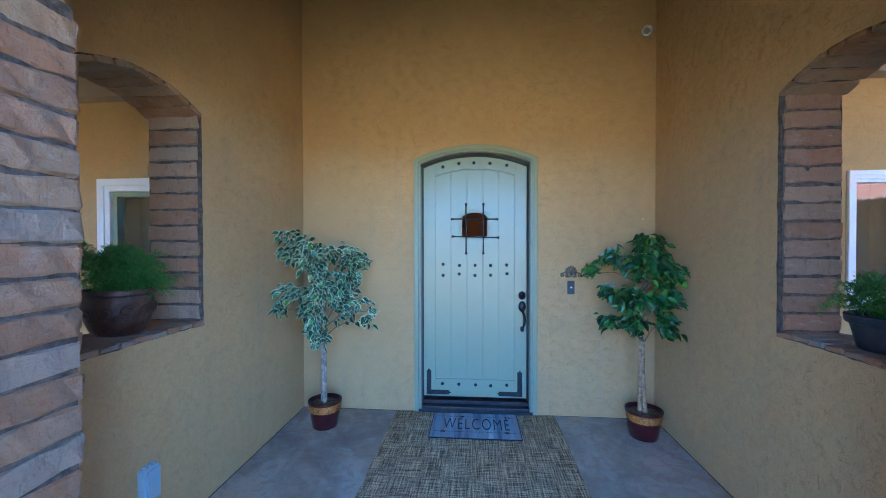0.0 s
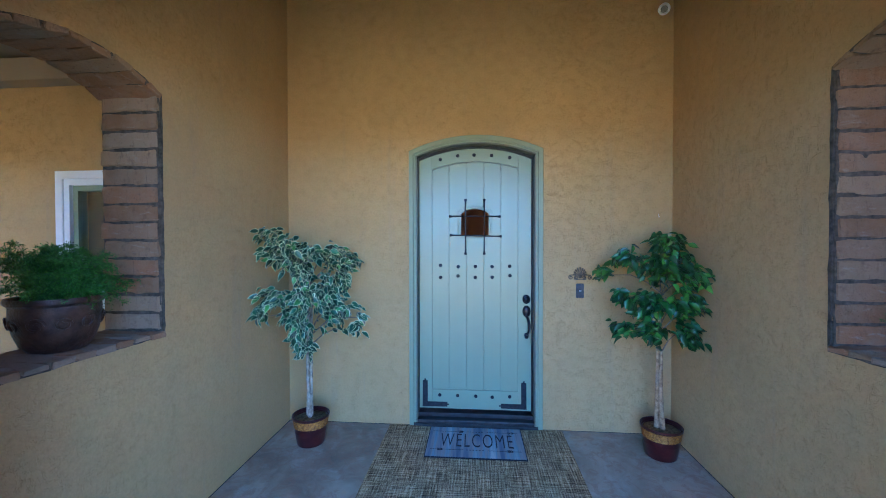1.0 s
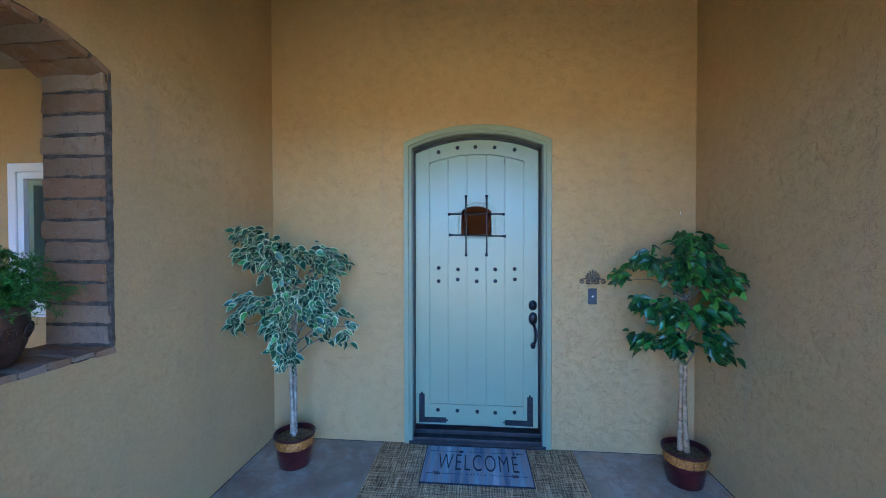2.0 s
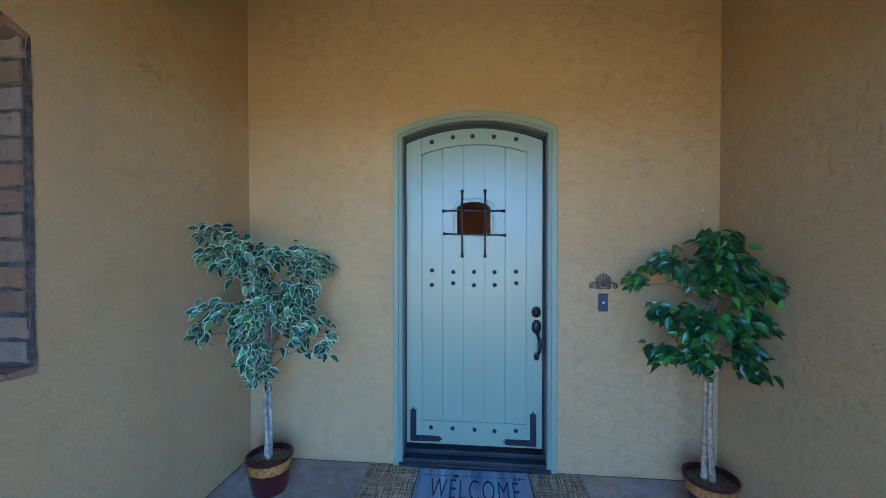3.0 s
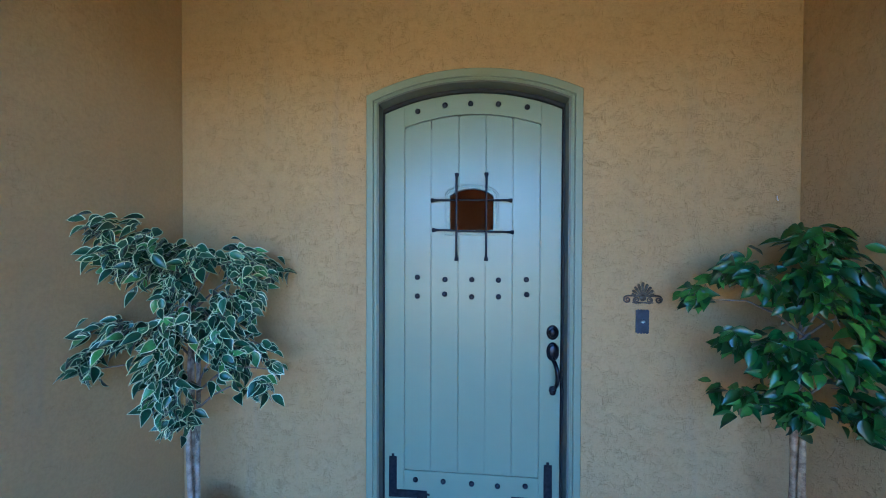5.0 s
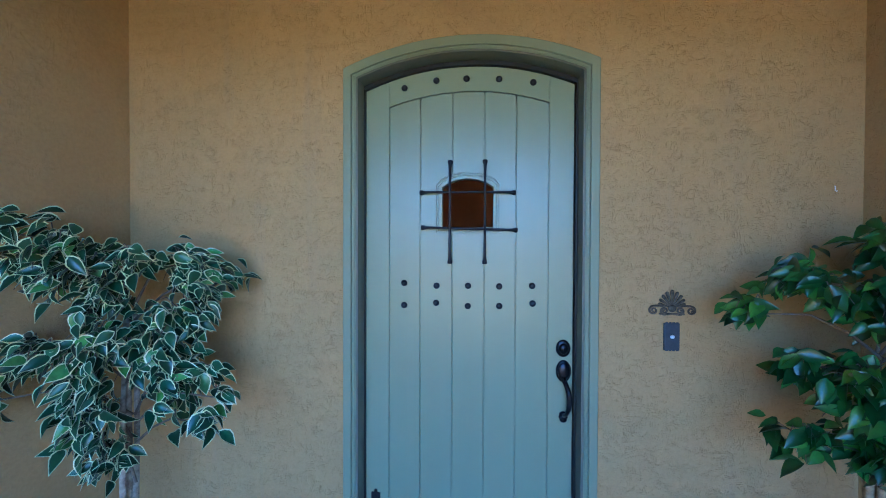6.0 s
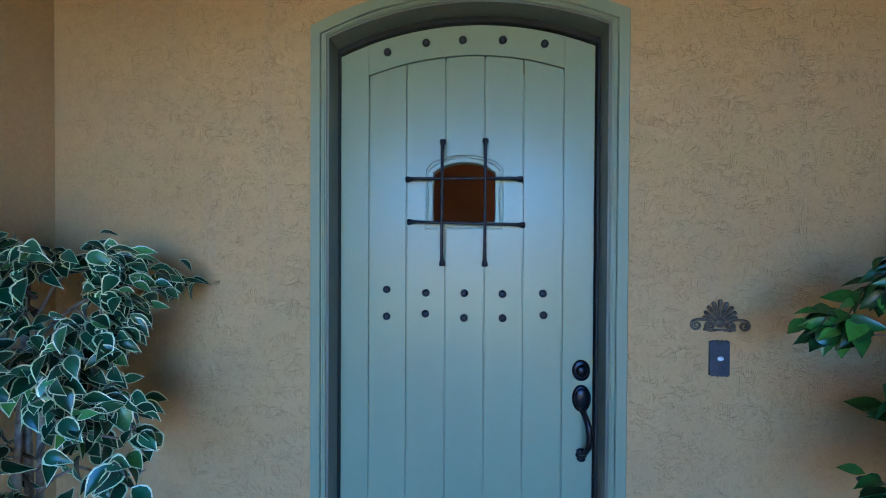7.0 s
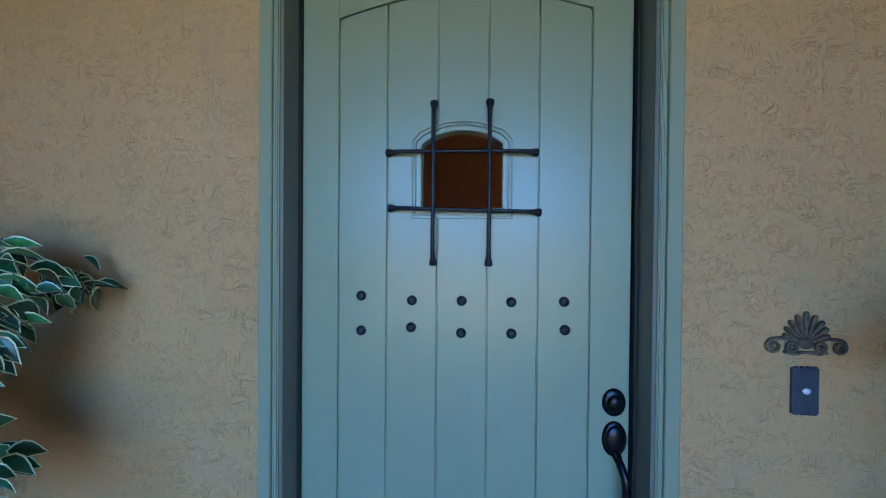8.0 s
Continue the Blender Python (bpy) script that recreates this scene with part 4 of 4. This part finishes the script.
A = [((-1.54, -0.55, 1.62), (0.20, 0.15, 0.14), 60), ((-1.65, -0.66, 1.74), (0.09, 0.06, 0.05), 10), ((-1.46, -0.42, 1.56), (0.08, 0.10, 0.14), 26),
     ((-1.24, -0.30, 1.60), (0.15, 0.10, 0.07), 26), ((-1.14, -0.13, 1.53), (0.09, 0.05, 0.045), 10), ((-1.17, -0.36, 1.38), (0.13, 0.12, 0.14), 40),
     ((-1.20, -0.40, 1.13), (0.16, 0.13, 0.14), 44), ((-1.60, -0.58, 1.25), (0.15, 0.11, 0.09), 38), ((-1.66, -0.65, 1.13), (0.08, 0.06, 0.05), 10),
     ((-1.37, -0.58, 1.29), (0.12, 0.10, 0.12), 34), ((-1.45, -0.52, 1.03), (0.14, 0.11, 0.12), 38), ((-1.41, -0.46, 0.84), (0.08, 0.08, 0.09), 18),
     ((-1.42, -0.44, 1.46), (0.11, 0.10, 0.10), 26), ((-1.30, -0.42, 1.24), (0.13, 0.11, 0.13), 30), ((-1.36, -0.40, 1.62), (0.09, 0.08, 0.05), 14),
     ((-0.99, -0.47, 0.99), (0.065, 0.05, 0.04), 7), ((-0.96, -0.45, 1.09), (0.04, 0.03, 0.03), 3)]
crown(tree_a, A, PA, (m_leaf_v, m_leaf_edge), True, 0.082, rng, 1.765, "cream-edged grey-green leaves")

tree_b = thing("potted_tree", (0, 0, 0), "green artificial ficus tree in a maroon glazed pot", "potted plant", "trees beside the door")
PB = (1.487, -0.345)
glazed_pot(tree_b).matrix_basis = pose(PB[0], PB[1], 0, 0, 0, 40) @ Matrix.Diagonal((0.91, 0.91, 0.95, 1))
stems(tree_b, PB, 1.30, m_trunk_tan, -0.02, rng, 0.019)
B = [((1.53, -0.38, 1.67), (0.17, 0.11, 0.08), 32), ((1.22, -0.40, 1.56), (0.17, 0.10, 0.07), 28), ((1.04, -0.36, 1.45), (0.08, 0.05, 0.04), 8),
     ((1.41, -0.48, 1.48), (0.18, 0.13, 0.13), 46), ((1.58, -0.50, 1.47), (0.12, 0.11, 0.12), 34), ((1.66, -0.60, 1.43), (0.05, 0.05, 0.05), 6),
     ((1.16, -0.44, 1.28), (0.10, 0.08, 0.07), 13), ((1.34, -0.50, 1.23), (0.18, 0.13, 0.11), 40), ((1.57, -0.50, 1.21), (0.12, 0.11, 0.12), 36),
     ((1.60, -0.50, 1.00), (0.10, 0.10, 0.11), 26), ((1.17, -0.42, 1.02), (0.09, 0.07, 0.06), 10), ((1.37, -0.46, 1.00), (0.16, 0.11, 0.08), 28),
     ((1.66, -0.58, 1.18), (0.045, 0.035, 0.03), 3)]
crown(tree_b, B, PB, (m_leaf,), False, 0.080, rng, 1.712, "glossy dark green leaves")


# ---- potted ferns in the openings ----
def fern(parent, c, z, fronds, reach, rise, rng):
    bm = bmesh.new()
    verts, faces = [], []
    for k in range(fronds):
        a = 2 * math.pi * (k + rng.random()) / fronds
        out = Vector((math.cos(a) * 0.62, math.sin(a), 0))
        lump = 0.68 + 0.32 * math.sin(3 * a + 0.7) * math.cos(2 * a)
        R = reach * rng.uniform(0.35, 1.0) * lump
        h = rise * rng.uniform(0.35, 1.15) * (1.25 - 0.5 * R / reach)
        drop = rng.uniform(0.0, 0.16) * R / reach
        root = Vector((c[0] + rng.gauss(0, 0.035), c[1] + rng.gauss(0, 0.035), z))
        pts = []
        for j in range(9):
            f = j / 8
            pts.append(root + out * R * f + Vector((0, 0, h * math.sin(f * 1.9) / math.sin(1.9) if f < 0.83 else h * math.sin(1.9 * f) / math.sin(1.9))) - Vector((0, 0, drop * f * f)))
        tube(bm, pts, [0.0016 - 0.001 * j / 8 for j in range(9)], 4, False)
        for j in range(2, 9):
            for s in range(5):
                p = pts[j - 1].lerp(pts[j], rng.random())
                d = Vector((rng.gauss(0, 1), rng.gauss(0, 1), rng.gauss(0, 0.7))).normalized()
                L = rng.uniform(0.02, 0.05) * (1.15 - 0.06 * j)
                for q in range(9):
                    b = p + d * L * (q + 1) / 9
                    e = (d * 0.5 + Vector((rng.gauss(0, 1), rng.gauss(0, 1), rng.gauss(0, 1)))).normalized()
                    w = e.cross(Vector((rng.gauss(0, 1), rng.gauss(0, 1), rng.gauss(0, 1)))).normalized() * 0.0017
                    ln = rng.uniform(0.009, 0.018)
                    o = len(verts)
                    verts += [b - w, b + w, b + e * ln + w * 0.4]
                    faces.append((o, o + 1, o + 2))
    st = part("fronds", bm, m_fern, parent, "thin green fern stems")
    me = bpy.data.meshes.new("needles")
    me.from_pydata([tuple(v) for v in verts], [], faces)
    me.materials.append(m_fern)
    ob = new("needles", me)
    ob.parent = st
    tagged(ob, "feathery green fern needles", kind="stuff")


urn = thing("fern_pot", (0, 0, 0), "feathery fern in a brown embossed bowl on the brick sill", "potted plant", "ferns in the openings")
UC = (XL - 0.175, -1.905)
prof = [(0.0, 1.211), (0.120, 1.211), (0.130, 1.216), (0.160, 1.245), (0.185, 1.300), (0.197, 1.360), (0.200, 1.410), (0.199, 1.425), (0.206, 1.430), (0.216, 1.437), (0.219, 1.450), (0.214, 1.462), (0.202, 1.460), (0.192, 1.440), (0.186, 1.400), (0.0, 1.398)]
bm = lathe(bmesh.new(), [(q * 0.80, z) for q, z in prof], 72, *UC)
for v in bm.verts:
    x, y = v.co.x - UC[0], v.co.y - UC[1]
    if 1.22 < v.co.z < 1.425 and math.hypot(x, y) > 0.12:
        a = math.atan2(y, x)
        k = 1 + 0.016 * math.sin(9 * a + 5 * math.sin(v.co.z * 40)) * math.sin((v.co.z - 1.22) * 15)
        v.co.x, v.co.y = UC[0] + x * k, UC[1] + y * k
part("bowl", bm, m_urn, urn, "dark brown embossed ceramic bowl", True)
for k in range(11):
    a = 2 * math.pi * k / 11
    pts = []
    for j in range(15):
        g = 2 * math.pi * 1.3 * j / 14
        q = 0.034 * (1 - 0.045 * j)
        zz = 1.348 + q * math.sin(g)
        aa = a + q * math.cos(g) / 0.155
        rr = 0.80 * (0.160 + 0.040 * min(1.0, (zz - 1.245) / 0.115)) + 0.006
        pts.append((UC[0] + rr * math.cos(aa), UC[1] + rr * math.sin(aa), zz))
    part("relief_scroll", tube(bmesh.new(), pts, 0.0048, 6), m_urn, urn, smooth=True)
part("soil", lathe(bmesh.new(), [(0.150, 1.418), (0.08, 1.428), (0.0, 1.43)], 24, *UC), m_soil, urn)
fern(urn, UC, 1.425, 170, 0.46, 0.215, random.Random(11))

pot = thing("fern_pot", (0, 0, 0), "feathery fern in a plain black pot on the brick sill", "potted plant", "ferns in the openings")
PC = (XR + 0.17, -1.955)
part("pot", lathe(bmesh.new(), [(0.0, 1.211), (0.105, 1.211), (0.112, 1.215), (0.140, 1.330), (0.152, 1.334), (0.158, 1.345), (0.160, 1.372), (0.150, 1.376), (0.144, 1.36), (0.140, 1.33), (0.0, 1.325)], 48, *PC), m_blackpot, pot, "black plastic pot", True)
part("soil", lathe(bmesh.new(), [(0.142, 1.350), (0.07, 1.356), (0.0, 1.358)], 24, *PC), m_soil, pot)
fern(pot, PC, 1.352, 64, 0.42, 0.16, random.Random(12))


# ---- bricks: lining of the openings and the entrance piers ----
def brick_mesh(sx, sy, sz, rng):
    bm = box(bmesh.new(), -sx / 2, sx / 2, -sy / 2, sy / 2, -sz / 2, sz / 2)
    cut = [e for e in bm.edges if abs((e.verts[0].co - e.verts[1].co).normalized().dot(Vector((1, 0, 0) if sx >= sy else (0, 1, 0)))) > 0.9]
    bmesh.ops.subdivide_edges(bm, edges=cut, cuts=4)
    bmesh.ops.bevel(bm, geom=[e for e in bm.edges if e.calc_face_angle(0) > 0.5], offset=min(sx, sy, sz) * 0.2, segments=1, affect="EDGES")
    for v in bm.verts:
        v.co += Vector((rng.uniform(-1, 1), rng.uniform(-1, 1), rng.uniform(-1, 1))) * 0.0062
    me = bpy.data.meshes.new("brick")
    bm.to_mesh(me)
    bm.free()
    me.materials.append(m_brick)
    return me


rngb = random.Random(8)
LT = 0.030
jamb_sets = [[brick_mesh(th - 0.012, LT, 0.088, rngb) for _ in range(8)] for th in (THICK, THICK_E)]
sill_sets = [[brick_mesh(th + 0.032, 0.094, LT, rngb) for _ in range(6)] for th in (THICK, THICK_E)]
pier_meshes = [brick_mesh(0.042, 0.345, 0.097, rngb) for _ in range(9)]


def put(me, parent, m):
    b = new("brick", me)
    b.parent = parent
    b.matrix_basis = m
    return b


for side_ob, xa, xb, dy, jamb_meshes, sill_meshes in ((wall_west, XL - THICK, XL, 0.0, jamb_sets[0], sill_sets[0]), (wall_east, XR, XR + THICK_E, EAST_SHIFT, jamb_sets[1], sill_sets[1])):
    oy0, oy1 = OPEN_Y0 + dy, OPEN_Y1 + dy
    xm = (xa + xb) / 2
    pts, r, zc, mid = opening_arc(16, dy)
    ri = r - LT
    bm = bmesh.new()                        # mortar behind the bricks
    c = LT * 0.72
    box(bm, xa + 0.002, xb - 0.002, oy1 - c, oy1 - 0.0005, OPEN_Z0 + c, OPEN_Z1 + 0.02)
    box(bm, xa + 0.002, xb - 0.002, oy0 + 0.0005, oy0 + c, OPEN_Z0 + c, OPEN_Z1 + 0.02)
    box(bm, xa + 0.002, xb - 0.002, oy0 + 0.0005, oy1 - 0.0005, OPEN_Z0 + 0.0005, OPEN_Z0 + c)
    half = (oy1 - oy0) / 2
    up = [(mid + x, z) for x, z in arc(half - 0.002, r - 0.001, zc, 16)]
    dn = [(mid + x, z) for x, z in arc(half - 0.002, r - c, zc, 16)]
    prism(bm, up + dn[::-1], xa + 0.002, xb - 0.002, "x")
    part("mortar", bm, m_mortar, side_ob, "dark recessed mortar")
    path = [(oy1, OPEN_Z0 + (OPEN_Z1 - OPEN_Z0) * k / 24) for k in range(24)] + [(mid - x, z) for x, z in arc(half, r, zc, 20)] + [(oy0, OPEN_Z1 - (OPEN_Z1 - OPEN_Z0) * (k + 1) / 24) for k in range(24)]
    path += [(oy0 + (oy1 - oy0) * (k + 1) / 20, OPEN_Z0) for k in range(19)]
    for xo, xi in ((xa - 0.004, xa + 0.011), (xb + 0.004, xb - 0.011)):
        bm = bmesh.new()
        cz = (OPEN_Z0 + OPEN_Z1) / 2
        sec = []
        for k, (y, z) in enumerate(path):
            j = 0.006 * noise.noise((y * 34, z * 34, xo))
            d = Vector((0, mid - y, 0)).normalized() if OPEN_Z0 + 0.01 < z < OPEN_Z1 - 0.005 else (Vector((0, mid - y, zc - z)).normalized() if z > cz else Vector((0, 0, 1)))
            p = Vector((0, y, z))
            sec.append([bm.verts.new(Vector((x, 0, 0)) + q) for x, q in ((xo + math.copysign(j, xo - xi), p - d * (0.004 + j)), (xo + math.copysign(j, xo - xi), p + d * (LT * 0.42 + j)), (xi, p + d * (LT * 0.42 + j)), (xi, p - d * 0.003))])
        fs = []
        for k in range(len(sec)):
            p, q = sec[k], sec[(k + 1) % len(sec)]
            for i in range(4):
                fs.append(bm.faces.new((p[i], p[(i + 1) % 4], q[(i + 1) % 4], q[i])))
        bmesh.ops.recalc_face_normals(bm, faces=fs)
        part("mortar_rim", bm, m_mortar, side_ob, "rough dark mortar edge", True)
    n = 13
    pitch = (OPEN_Z1 - OPEN_Z0 - LT) / n
    for yj in (oy1 - LT / 2, oy0 + LT / 2 + 0.013):
        for k in range(n):
            put(rngb.choice(jamb_meshes), side_ob, pose(xm + rngb.uniform(-0.005, 0.005), yj + rngb.uniform(-0.006, 0.004), OPEN_Z0 + LT + pitch * (k + 0.5), rngb.uniform(-1.5, 1.5), rngb.uniform(-0.6, 0.6), 0))
    m = 8
    pit = (oy1 - oy0 - 0.01) / m
    for k in range(m):
        put(rngb.choice(sill_meshes), side_ob, pose(xm + rngb.uniform(-0.006, 0.008), oy0 + 0.005 + pit * (k + 0.5), OPEN_Z0 + LT / 2 + rngb.uniform(-0.002, 0.002), rngb.uniform(-1.5, 1.5), 0, rngb.uniform(-1, 1)))
    ha = math.asin(half / r)
    for k in range(8):
        a = -ha + 2 * ha * (k + 0.5) / 8
        rr = r - LT / 2 - 0.001
        put(rngb.choice(sill_meshes), side_ob, pose(xm + rngb.uniform(-0.006, 0.008), mid + rr * math.sin(a), zc + rr * math.cos(a), -math.degrees(a) + rngb.uniform(-1.2, 1.2), 0, 0))

bm = bmesh.new()
for sgn in (-1, 1):
    x0, x1 = sorted((sgn * ENT, sgn * (ENT - 0.034)))
    box(bm, x0, x1, -3.448, -2.674, 0.0, 2.50)
part("mortar", bm, m_mortar, wall_south, "dark recessed mortar")
for sgn in (-1, 1):
    for k in range(23):
        for yb in (-2.836, -3.215):
            put(rngb.choice(pier_meshes), wall_south, pose(sgn * (ENT - 0.022) + rngb.uniform(-0.004, 0.004), yb + rngb.uniform(-0.006, 0.008), 0.034 + 0.108 * k, rngb.uniform(-0.6, 0.6), rngb.uniform(-1.5, 1.5), rngb.uniform(-0.8, 0.8)))
